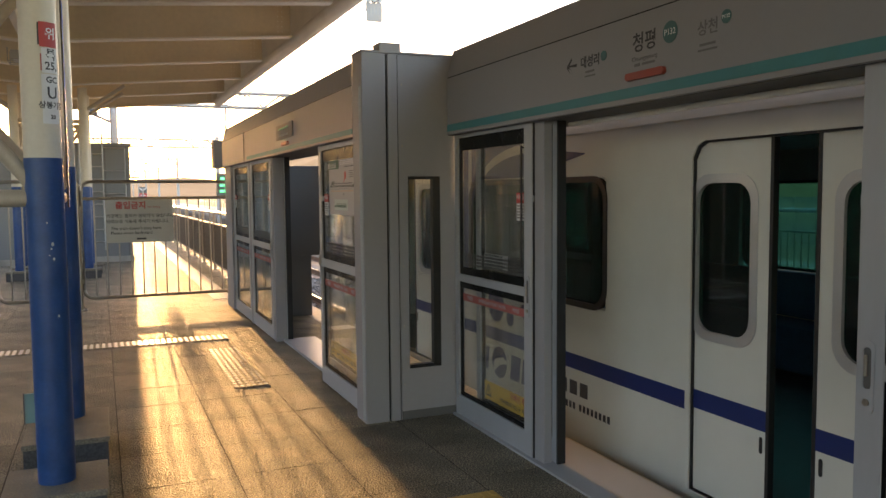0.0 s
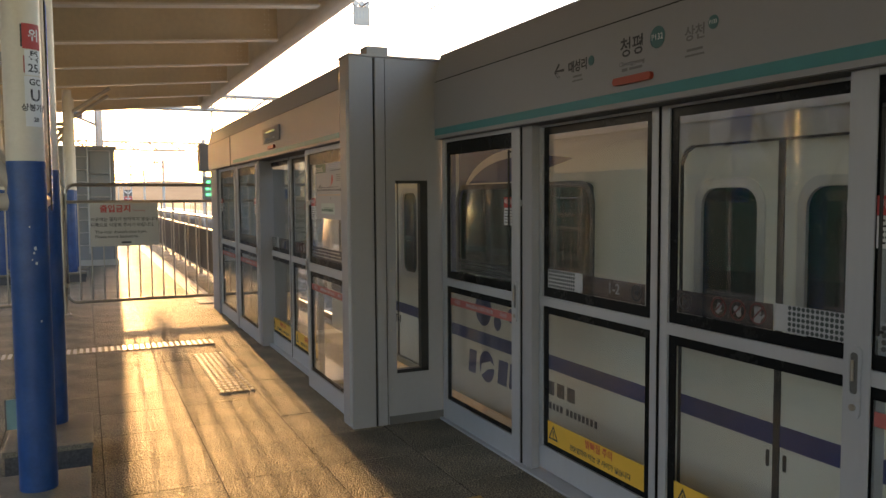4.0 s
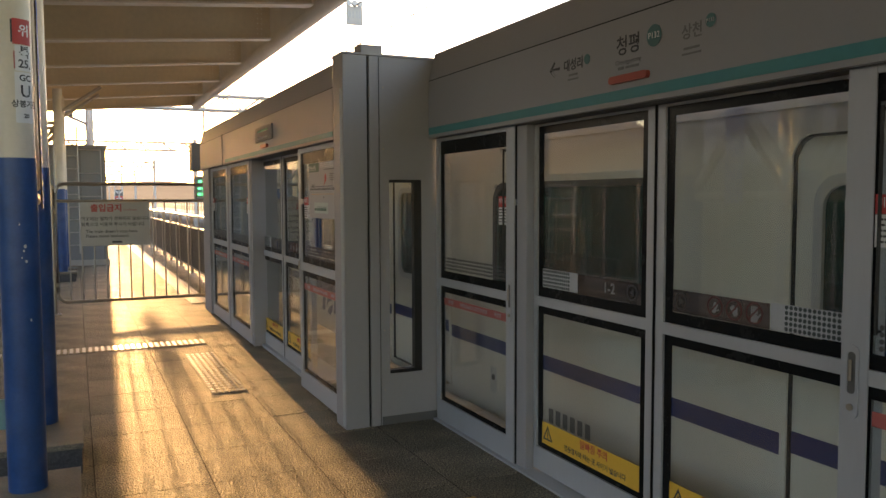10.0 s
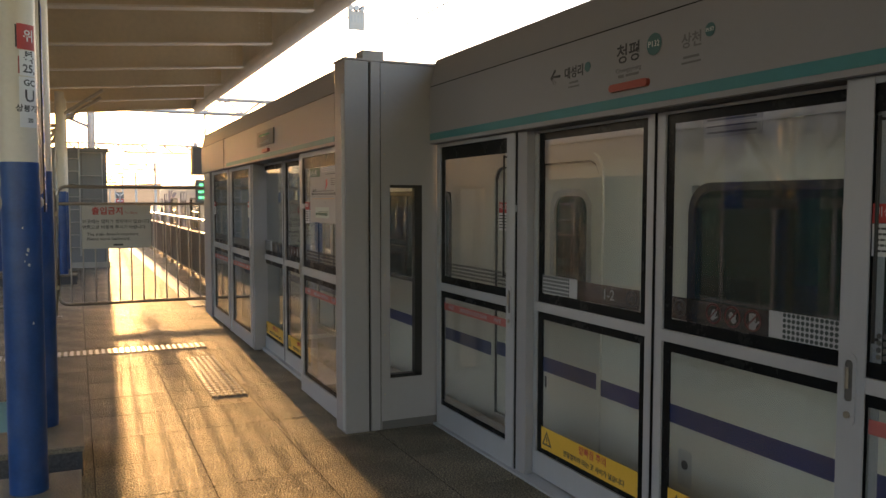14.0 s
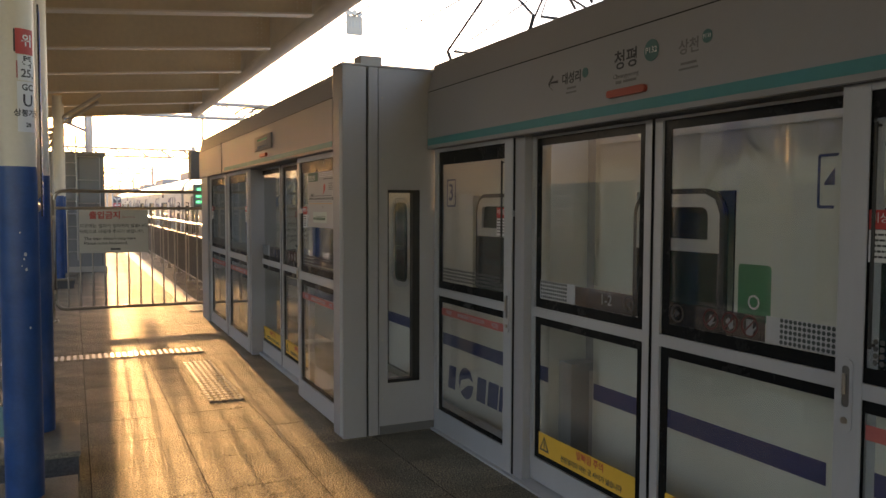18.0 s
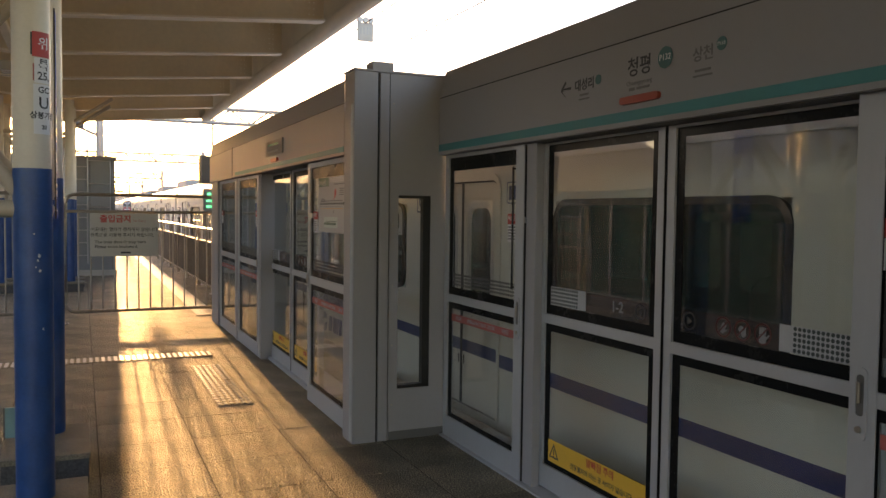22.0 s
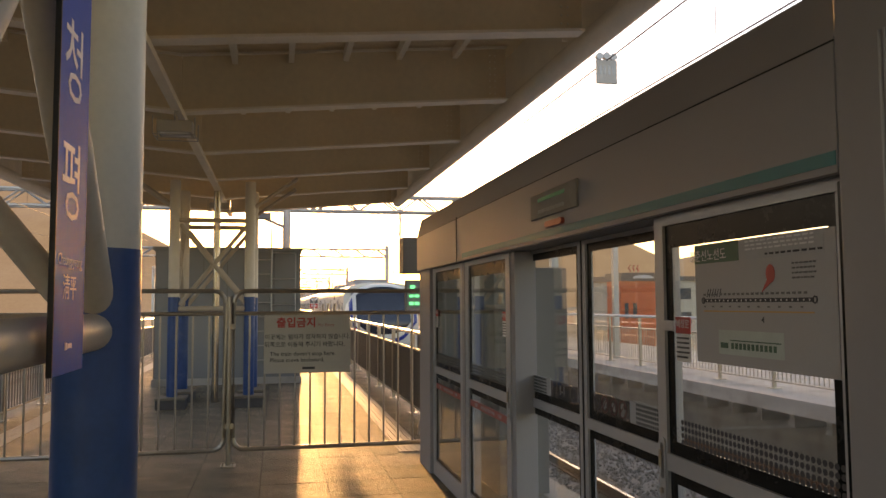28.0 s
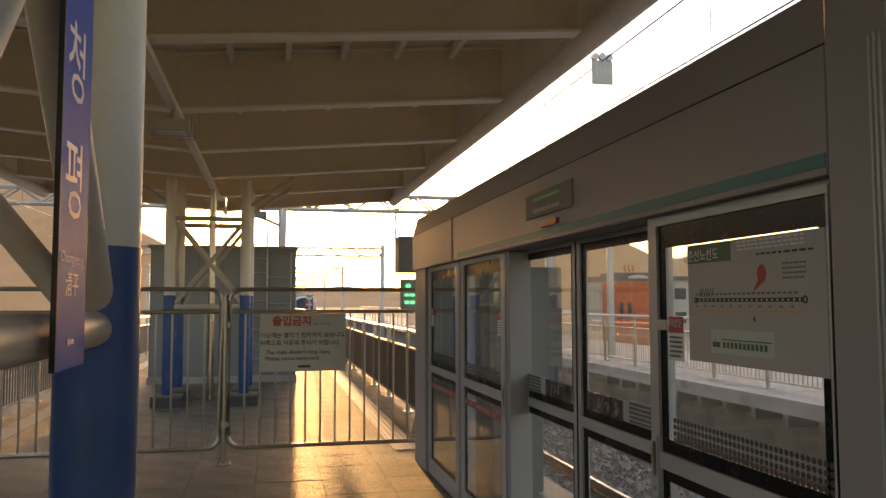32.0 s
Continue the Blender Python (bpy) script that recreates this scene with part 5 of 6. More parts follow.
ib = part("indicator_box", boxes((-0.19, 0.17, 0.0, 0.12, 1.58, 1.95), bevel=0.008), "cabin", ds, "grey indicator housing")
for u0, u1, v0, v1 in ((-0.14, -0.08, 1.83, 1.885), (-0.153, -0.097, 1.735, 1.77), (-0.085, -0.028, 1.735, 1.77), (-0.153, -0.097, 1.642, 1.683), (-0.085, -0.028, 1.642, 1.683)):
    part("green_lamp", boxes((u0, u1, -0.012, -0.001, v0, v1), bevel=0.003), "led_green", ib, "lit green lamp")
sgp = thing("track_marker", "small dark marker board with a white chevron over a red plate", "sign", at=(1.6, 32.0, 0))
part("pole", tubes(((0, 0, 0), (0, 0, 1.9), 0.03)), "galv", sgp)
part("chevron_board", boxes((-0.13, 0.13, -0.012, 0.0, 1.70, 1.92), bevel=0.004), "psd_dark", sgp)
part("chevron", plate(bmesh.new(), [(-0.12, 1.91), (-0.12, 1.86), (0.0, 1.74), (0.12, 1.86), (0.12, 1.91), (0.0, 1.81)], lambda u, v, d: (u, -0.013 - d, v), 0.002), "paper", sgp, "white chevron")
part("lower_plate", boxes((-0.13, 0.13, -0.012, 0.0, 1.54, 1.685), bevel=0.004), "red", sgp, "red plate")
part("plate_text", boxes((-0.09, 0.09, -0.0145, -0.0125, 1.59, 1.63)), "paper", sgp)


def portal(y, x0, x1, h, label):
    t = thing("catenary_portal", label, "catenary portal", "catenary portals", at=(0, y, 0))
    for x in (x0, x1):
        part("mast", boxes((x - 0.15, x + 0.15, -0.15, 0.15, -1.5, h + 0.9)), "galv", t)
    bm = bmesh.new()
    for s in (-0.25, 0.25):
        for z in (h, h + 0.6):
            tube(bm, (x0, s, z), (x1, s, z), 0.04 + y * 0.0004, 6)
    n = int((x1 - x0) / 0.8)
    for k in range(n):
        xa, xb = x0 + (x1 - x0) * k / n, x0 + (x1 - x0) * (k + 1) / n
        for s in (-0.25, 0.25):
            tube(bm, (xa, s, h if k % 2 else h + 0.6), (xb, s, h + 0.6 if k % 2 else h), 0.028 + y * 0.0003, 5)
    part("truss", bm, "galv", t, "lattice cross-beam")
    for x, o in ((4.62, 0.55), (7.9, 1.4), (-5.95, -1.4), (-10.0, -1.4)):
        part("dropper_arm", tubes(((x + o, 0, h + 0.2), (x + o, 0, h - 1.3), 0.045), ((x + o, 0, h - 0.9), (x, 0, h - 0.5), 0.025), ((x + o, 0, h - 0.2), (x, 0, h - 0.5), 0.02)), "galv", t)


for y, x1 in ((36, 11.6), (66, 8.8), (101, 8.8), (134, 8.8), (172, 8.8), (205, 8.8), (238, 8.8)):
    portal(y, -13.5, x1, 5.3, "galvanised lattice catenary portal across the tracks")
tagged(part("catenary_mast", boxes((10.3, 10.46, 27.2, 27.36, 0, 4.6)), "galv"), "galvanised catenary mast behind the opposite platform", "mast")
for x in (4.62, 7.9, -5.95, -10.0):
    w = thing("overhead_line", "pair of catenary wires over the track", "overhead line", "overhead lines", at=(x, 0, 0))
    bm = bmesh.new()
    tube(bm, (0, -30, 4.2), (0, FAR, 4.2), 0.009, 6)
    part("contact_wire", bm, "wire", w)
    bm = bmesh.new()
    pipe(bm, [(0, -30 + 40 * k + 5 * j, 4.92 - 0.12 * (1 - (j / 4 - 1) ** 2)) for k in range(7) for j in range(8)], 0.009, 6)
    part("messenger_wire", bm, "wire", w)
    bm = bmesh.new()
    for k in range(34):
        y = -28 + k * 5
        u = ((y + 30) % 40) / 40 * 2 - 1
        tube(bm, (0, y, 4.2), (0, y, 4.92 - 0.12 * (1 - u * u)), 0.004, 5)
    tagged(part("dropper_wire", bm, "wire", w), kind="stuff")
ins = thing("section_plate", "small grey number plate hung on the overhead line", "plate", at=(4.62, 14.65, 4.78))
part("board", boxes((-0.145, 0.145, -0.02, 0.02, -0.22, 0.10), bevel=0.01), "speaker", ins)
part("clamp", tubes(((-0.10, -0.03, 0.145), (-0.10, 0.03, 0.145), 0.048), ((0.0, -0.03, 0.155), (0.0, 0.03, 0.155), 0.048), ((0.10, -0.03, 0.145), (0.10, 0.03, 0.145), 0.048)), "galv", ins)
bars("plate_marks", [(-0.09 + k * 0.06, -0.04, 0.03, 0.12) for k in range(4)], "galv", ins, "-y", 0, -0.022, 0)

# fence beyond the western tracks
wf = thing("trackside_fence", "dark green sheet fence beyond the western tracks", "fence", kind="structure", at=(-13.2, 0, -1.75))
fence_panel = mesh_of("panel", boxes((-0.02, 0.02, 0.04, 1.96, 0.1, 4.3), *[(-0.035, -0.02, 0.04, 1.96, 0.5 + 0.6 * k, 0.56 + 0.6 * k) for k in range(6)]), "fence")
fence_post = mesh_of("post", boxes((-0.05, 0.05, -0.05, 0.05, 0, 4.4)), "galv")
for k in range(37):
    part("panel", fence_panel, None, wf, at=(0, -26 + 2 * k, 0))
    part("post", fence_post, None, wf, at=(0, -26 + 2 * k, 0))

# houses and hills
hb = thing("orange_building", "orange-red warehouse with a dark roof parapet beyond the tracks", "building", at=(28.0, 62, -1.75))
part("wall", boxes((-1.5, 2.8, 0, 2.6, 0, 5.1)), "brick_o", hb)
part("roof", boxes((-1.55, 2.9, -0.2, 2.8, 5.1, 5.75)), "roof_d", hb)
part("roof_sign", plate(bmesh.new(), [(0.3 + 0.9 * math.cos(radians(a)), 5.3 + 0.28 * math.sin(radians(a))) for a in range(0, 181, 20)], lambda u, v, d: (u, -0.25 + d, v), 0.1), "greyprint", hb, "pale arched sign shape")
bm = bmesh.new()
for k in range(3):
    pipe(bm, [(-0.3 + k * 0.35, 1, 5.75), (-0.18 + k * 0.35, 1, 5.95), (-0.34 + k * 0.35, 1, 6.15), (-0.22 + k * 0.35, 1, 6.4)], 0.06, 6)
part("steam_emblem", bm, "red", hb, "red wavy rooftop emblem")
for k in range(2):
    part("window", boxes((-1.2 + k * 0.7, -0.9 + k * 0.7, -0.05, 0.0, 2.2, 3.4)), "roof_d", hb)
for x, y, w, d, h in ((46, 90, 12, 9, 6), (58, 120, 16, 9, 7)):
    hs = thing("distant_house", "pale low building beyond the railway", "building", "distant buildings", at=(x, y, -1.75))
    part("wall", boxes((-w / 2, w / 2, 0, d, 0, h)), "house", hs)
    part("roof", boxes((-w / 2 - 0.3, w / 2 + 0.3, -0.3, d + 0.3, h, h + 0.5)), "roof_d", hs)
    for k in range(int(w // 3)):
        for j in range(int(h // 3)):
            part("window", boxes((-w / 2 + 0.8 + k * 3, -w / 2 + 2.2 + k * 3, -0.06, 0, 1.0 + j * 2.8, 2.3 + j * 2.8)), "roof_d", hs)


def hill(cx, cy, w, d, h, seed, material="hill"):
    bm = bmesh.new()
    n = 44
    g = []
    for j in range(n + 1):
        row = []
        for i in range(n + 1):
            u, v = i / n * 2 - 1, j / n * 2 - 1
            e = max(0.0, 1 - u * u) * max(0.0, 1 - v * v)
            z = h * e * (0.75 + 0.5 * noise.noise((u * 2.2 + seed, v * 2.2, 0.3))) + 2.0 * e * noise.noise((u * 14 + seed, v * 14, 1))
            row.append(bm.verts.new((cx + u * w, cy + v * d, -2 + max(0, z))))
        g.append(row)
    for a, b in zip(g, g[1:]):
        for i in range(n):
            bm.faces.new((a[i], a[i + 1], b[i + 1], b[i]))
    tagged(part("hill", bm, material, smooth=True), "brown forested hill behind the station, its haze a faint glow", "hill", "hills", kind="structure")


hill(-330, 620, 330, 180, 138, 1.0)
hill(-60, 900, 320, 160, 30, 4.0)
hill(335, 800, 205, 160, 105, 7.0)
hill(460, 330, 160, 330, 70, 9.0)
# added western slope, out of direct view, hides low sky from the pane reflections
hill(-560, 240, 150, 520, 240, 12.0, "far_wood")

# ---- the train ----
TX, Y1, LC = 4.62, 1.71, 20.0      # middle of the track, rest place of the first car's middle, car pitch
DOORS = (7.35, 2.45, -2.45, -7.35)
W = 1.54


def car_side(sx):
    """One body side with door and window openings."""
    holes = [(d - 0.66, d + 0.66, -0.03, 1.86) for d in DOORS]
    holes += [(m - 0.99, m + 0.99, 0.845, 1.69) for m in (4.9, 0.0, -4.9)]
    holes += [(e - 0.375, e + 0.375, 0.845, 1.69) for e in (8.98, -8.98)]
    bm = bmesh.new()
    holed(bm, -9.75, 9.75, -0.22, 2.02, sx * W, sx * (W - 0.07), holes)
    return bm


def side_outline(bm, sx, outer, inner, x0, t):
    return ring(bm, outer, inner, lambda u, v, d: (sx * (x0 + d), u, v), t)


def make_car(name, label):
    t = thing(name, label, "train car", "cars of the train")
    for sx in (-1, 1):
        side = part("body_side", car_side(sx), "body", t, "warm white body side")
        # the stripe runs between the doorways, a little lower than on the door leaves
        marks = sorted({-9.74, 9.74, *[e for d in DOORS for e in (d - 0.665, d + 0.665)]})
        for y0, y1 in zip(marks[::2], marks[1::2]):
            part("stripe", boxes((sx * (W + 0.0005), sx * (W + 0.003), y0, y1, 0.404, 0.506)), "stripe", side, "blue stripe")
        for k, d in enumerate(DOORS):
            bm = bmesh.new()
            o = [(d - 0.70, -0.04), (d + 0.70, -0.04), (d + 0.70, 1.80), (d + 0.66, 1.88), (d + 0.60, 1.91), (d - 0.60, 1.91), (d - 0.66, 1.88), (d - 0.70, 1.80)]
            i = [(d - 0.665, -0.03), (d + 0.665, -0.03), (d + 0.665, 1.78), (d + 0.63, 1.84), (d + 0.58, 1.865), (d - 0.58, 1.865), (d - 0.63, 1.84), (d - 0.665, 1.78)]
            side_outline(bm, sx, o, i, W - 0.05, 0.062)
            part("door_surround", bm, "body", side, "rounded door surround")
            bm = bmesh.new()
            side_outline(bm, sx, i, [(d + (u - d) * 0.982, v - 0.012 if v > 1 else v) for u, v in i], W - 0.048, 0.05)
            part("door_gasket", bm, "black", side, "black door gasket")
        for m, w in ((4.9, 1.98), (0.0, 1.98), (-4.9, 1.98), (9.02, 0.67), (-9.02, 0.67)):
            bm = bmesh.new()
            side_outline(bm, sx, rounded(w + 0.03, 0.87, 0.15, 6, m, 1.268), rounded(w - 0.05, 0.79, 0.12, 6, m, 1.268), W - 0.01, 0.018)
            f = part("window_frame", bm, "black", side, "rounded window frame")
            bm = plate(bmesh.new(), rounded(w + 0.01, 0.86, 0.14, 6, m, 1.268), lambda u, v, d: (sx * (W - 0.03 + d), u, v), 0.006)
            pn = part("window_pane", bm, "twin", f, "dark tinted glass")
            pn.visible_shadow = False
            if w < 1:
                part("upper_sash", side_outline(bmesh.new(), sx, [(m + u, v) for u, v in ((-0.315, 1.375), (0.315, 1.375), (0.315, 1.57), (0.285, 1.645), (0.215, 1.675), (-0.215, 1.675), (-0.285, 1.645), (-0.315, 1.57))], [(m + u, v) for u, v in ((-0.24, 1.44), (0.24, 1.44), (0.24, 1.57), (0.225, 1.595), (0.195, 1.607), (-0.195, 1.607), (-0.225, 1.595), (-0.24, 1.57))], W - 0.005, 0.018), "frame_w", f, "pale upper sash")
        part("rain_strip", boxes((sx * W, sx * (W + 0.012), -9.7, 9.7, 1.985, 2.0)), "body", side)
        for m in (4.9, 0, -4.9):
            part("bench_seat", boxes((sx * (W - 0.55), sx * (W - 0.1), m - 1.6, m + 1.6, 0.02, 0.42), bevel=0.03), "seat", side, "blue bench seat")
            part("seat_back", boxes((sx * (W - 0.16), sx * (W - 0.09), m - 1.6, m + 1.6, 0.43, 0.85), bevel=0.02), "seat", side)
            for e in (-1.62, 1.62):
                part("grab_rail", pipe(bmesh.new(), [(sx * (W - 0.6), m + e, 0.05), (sx * (W - 0.6), m + e, 0.95), (sx * (W - 0.5), m + e, 1.05), (sx * (W - 0.15), m + e, 1.05)], 0.016, 8), "steel", side, smooth=True)
    # door leaves
    leaf = bmesh.new()
    holed(leaf, -0.325, 0.325, -0.02, 1.86, -W + 0.012, -W + 0.042, [(-0.195, 0.195, 0.85, 1.65)])
    leaf = mesh_of("door_leaf", leaf, "body")
    rim = side_outline(bmesh.new(), -1, rounded(0.47, 0.88, 0.13, 5, 0, 1.25), rounded(0.375, 0.785, 0.10, 5, 0, 1.25), W - 0.025, 0.018)
    rim = mesh_of("window_rim", rim, "frame_w")
    pane = plate(bmesh.new(), rounded(0.43, 0.84, 0.11, 5, 0, 1.25), lambda u, v, d: (-W + 0.03 - d, u, v), 0.005)
    pane = mesh_of("leaf_pane", pane, "twin")
    strp = mesh_of("stripe", boxes((-W + 0.009, -W + 0.0115, -0.325, 0.325, 0.427, 0.529)), "stripe")
    seal = mesh_of("seal", boxes((-W + 0.008, -W + 0.044, 0.308, 0.328, -0.02, 1.86)), "black")
    pull = plate(bmesh.new(), rounded(0.020, 0.082, 0.0099, 5, 0.278, 0.355), lambda u, v, d: (-W + 0.0115 - d, u, v), 0.003)
    pull = mesh_of("finger_pull", pull, "black")
    for sx in (-1, 1):
        for d in DOORS:
            for s in (1, -1):
                m = Matrix.Translation((0, d + s * 0.328, 0)) @ (Matrix.Rotation(math.pi, 4, "Z") if sx > 0 else Matrix.Identity(4))
                lf = part("door_leaf", leaf, None, t, at=m)
                part("window_rim", rim, None, lf)
                pn = part("leaf_pane", pane, None, lf)
                pn.visible_shadow = False
                if sx < 0:
                    part("stripe", strp, None, lf)
                    # the meeting edge and the finger pull sit at the door's middle
                    k = Matrix.Diagonal((1, -s, 1, 1))
                    part("seal", seal, None, lf, at=k)
                    part("finger_pull", pull, None, lf, at=k)
    # floor, ceiling, ends, roof
    part("floor_pan", boxes((-W + 0.08, W - 0.08, -9.7, 9.7, -0.2, -0.03)), "ifloor", t)
    part("inner_ceiling", boxes((-W + 0.08, W - 0.08, -9.7, 9.7, 1.98, 2.01)), "inside", t)
    bm = bmesh.new()
    prof = [(-W, 2.0), (-W + 0.02, 2.12), (-W + 0.10, 2.26), (-W + 0.28, 2.40), (-W + 0.62, 2.50), (-0.5, 2.56), (0.5, 2.56), (W - 0.62, 2.50), (W - 0.28, 2.40), (W - 0.10, 2.26), (W - 0.02, 2.12), (W, 2.0)]
    a, b = [bm.verts.new((x, -9.75, z)) for x, z in prof], [bm.verts.new((x, 9.75, z)) for x, z in prof]
    for k in range(len(prof) - 1):
        bm.faces.new((a[k], b[k], b[k + 1], a[k + 1]))
    bm.faces.new(a)
    bm.faces.new(b[::-1])
    part("roof", bm, ["body"], t, "curved roof", smooth=True)
    for y in (-4.9, 4.9):
        ac = part("roof_unit", boxes((-0.8, 0.8, y - 1.7, y + 1.7, 2.5, 2.80), bevel=0.06), "roof", t, "grey roof air conditioner")
        part("grille", boxes((-0.7, 0.7, y - 1.5, y - 0.3, 2.80, 2.812), (-0.7, 0.7, y + 0.3, y + 1.5, 2.80, 2.812)), "under", ac)
    for e in (-1, 1):
        bm = bmesh.new()
        holed(bm, -W + 0.0, W, -0.22, 2.02, e * 9.69, e * 9.748, [(-0.45, 0.45, -0.1, 1.85)])
        for v in bm.verts:
            v.co = (v.co.y, v.co.x, v.co.z)
        bmesh.ops.recalc_face_normals(bm, faces=bm.faces[:])
        part("end_wall", bm, "body", t)
        part("gangway", boxes((-0.55, 0.55, e * 9.75, e * 9.99, -0.15, 1.95)), "under", t, "dark gangway bellows")
        part("coupling_box", boxes((-W + 0.08, -W + 0.34, e * 9.75, e * 9.90, -0.1, 0.55), (-W + 0.3, -W + 0.4, e * 9.75, e * 9.88, 0.2, 2.3)), "roof", t, "grey cable box between the cars")
    part("underframe", boxes((-W + 0.12, W - 0.12, -9.6, 9.6, -0.45, -0.22), (-W + 0.2, W - 0.2, -3.8, 3.6, -1.0, -0.45), bevel=0.02), "under", t)
    for y in (-6.9, 6.9):
        bg = part("bogie", boxes((-1.1, -0.95, y - 1.6, y + 1.6, -0.95, -0.6), (0.95, 1.1, y - 1.6, y + 1.6, -0.95, -0.6), (-1.0, 1.0, y - 0.3, y + 0.3, -0.9, -0.55), bevel=0.03), "under", t)
        for yy in (y - 1.05, y + 1.05):
            part("wheelset", tubes(((-0.78, yy, -0.68), (-0.66, yy, -0.68), 0.43), ((0.66, yy, -0.68), (0.78, yy, -0.68), 0.43), ((-0.9, yy, -0.68), (0.9, yy, -0.68), 0.08), seg=28), "rail", bg, smooth=True)
    # plates: fleet number bars, round badge, stencil
    for ny in (6.32, -6.32):
        nb = part("number_board", ring(bmesh.new(), rounded(0.50, 0.165, 0.012, 2, ny, 1.76), rounded(0.484, 0.149, 0.008, 2, ny, 1.76), lambda u, v, d: (-W - 0.0005 - d, u, v), 0.001), "stripe", t, "blue-rimmed number board")
        bars("number_marks", [(-0.19 + k * 0.076, 0, 0.05, 0.105) for k in range(6)], "stripe", nb, "-x", -W - 0.001, ny, 1.76)
    bars("stencil_marks", [(-0.2 + k * 0.085, 0, 0.055, 0.10) for k in range(6)], "ink_soft", t, "-x", -W - 0.001, -0.02, 0.10)
    vent = part("side_vent", plate(bmesh.new(), rounded(0.38, 0.115, 0.015, 3, 0.72, 1.985), lambda u, v, d: (-W - 0.0005 - d, u, v), 0.006), "frame_w", t, "pale louvred vent plate")
    for k in range(3):
        part("slat", boxes((-W - 0.0095, -W - 0.007, 0.56, 0.88, 1.946 + k * 0.032, 1.956 + k * 0.032)), "psd_dark", vent)
    for yy in (1.0,):
        hb_ = part("vent_badge", plate(bmesh.new(), rounded(0.10, 0.20, 0.01, 3, yy, 0.18), lambda u, v, d: (-W - 0.001 - d, u, v), 0.002), "frame_w", t, "small round-holed plate")
        part("round_hole", plate(bmesh.new(), rounded(0.05, 0.05, 0.0245, 6, yy, 0.20), lambda u, v, d: (-W - 0.0035 - d, u, v), 0.001), "ink", hb_)
    ld = part("side_display", plate(bmesh.new(), rounded(0.62, 0.17, 0.05, 4, -4.5, 1.965), lambda u, v, d: (-W - 0.002 - d, u, v), 0.004), "display", t, "dark side destination display")
    bars("amber_text", bar_line(-0.2, 0.2, 0, 0.04, 3, 0.03, 0.008), "led_amber", ld, "-x", -W - 0.007, -4.54, 1.99)
    return t


first = make_car("train_car", "warm white commuter train car with a blue stripe and tinted windows")


def company_mark(parent, y, z, s, label="blue company mark of plain shapes"):
    """A round swirl between letter-like blocks, drawn as plain shapes."""
    bm = bmesh.new()
    fn = lambda u, v, d: (-W - 0.001 - d, y - u * s, z + v * s)
    bmk = lambda pts: plate(bm, pts, fn, 0.001)
    for u, h in ((-0.62, 0.11), (0.24, 0.12), (0.55, 0.13), (0.76, 0.045), (0.94, 0.085)):
        bmk([(u - h - 0.02, -0.16), (u + h - 0.02, -0.16), (u + h + 0.02, 0.16), (u - h + 0.02, 0.16)])
    bmk([(-0.2 + 0.21 * math.cos(radians(a)), 0.21 * math.sin(radians(a))) for a in range(0, 360, 15)])
    m = part("company_mark", bm, "stripe", parent, label)
    bm2 = bmesh.new()
    plate(bm2, [(-0.38, -0.16), (-0.15, -0.02), (0.10, 0.02), (-0.10, 0.09), (-0.34, 0.02)], lambda u, v, d: (-W - 0.003 - d, y - u * s, z + v * s), 0.001)
    part("swoosh", bm2, "body", m)
    return m


def pantograph(parent, y):
    p = part("pantograph", boxes((-0.55, 0.55, y - 0.7, y + 0.7, 2.62, 2.68)), "under", parent, "raised diamond pantograph")
    for sx in (-0.45, 0.45):
        for e in (-1, 1):
            part("insulator", tubes(((sx, y + e * 0.6, 2.5), (sx, y + e * 0.6, 2.62), 0.05)), "brick_o", p)
    bm = bmesh.new()
    for sx in (-0.42, 0.42):
        for e in (-1, 1):
            tube(bm, (sx, y + e * 0.5, 2.7), (sx * 1.1, y + e * 0.95, 3.42), 0.019, 8)
            tube(bm, (sx * 1.1, y + e * 0.95, 3.42), (sx * 0.8, y + e * 0.1, 3.98), 0.013, 8)
    for e in (-1, 1):
        tube(bm, (-0.38, y + e * 0.95, 3.42), (0.38, y + e * 0.95, 3.42), 0.014, 8)
        tube(bm, (-0.34, y + e * 0.5, 2.7), (0.38, y + e * 0.95, 3.42), 0.008, 6)
        tube(bm, (-0.38, y + e * 0.95, 3.42), (0.27, y + e * 0.1, 3.98), 0.007, 6)
        pipe(bm, [(-0.78, y + e * 0.16, 3.86), (-0.70, y + e * 0.16, 3.96), (-0.56, y + e * 0.16, 4.02), (0.56, y + e * 0.16, 4.02), (0.70, y + e * 0.16, 3.96), (0.78, y + e * 0.16, 3.86)], 0.016, 8)
    part("arm_frame", bm, "under", p)
    part("roof_gear", boxes((-0.5, -0.1, y + 1.4, y + 2.6, 2.52, 2.78), (0.1, 0.5, y - 2.4, y - 1.3, 2.52, 2.74), bevel=0.03), "roof", parent)


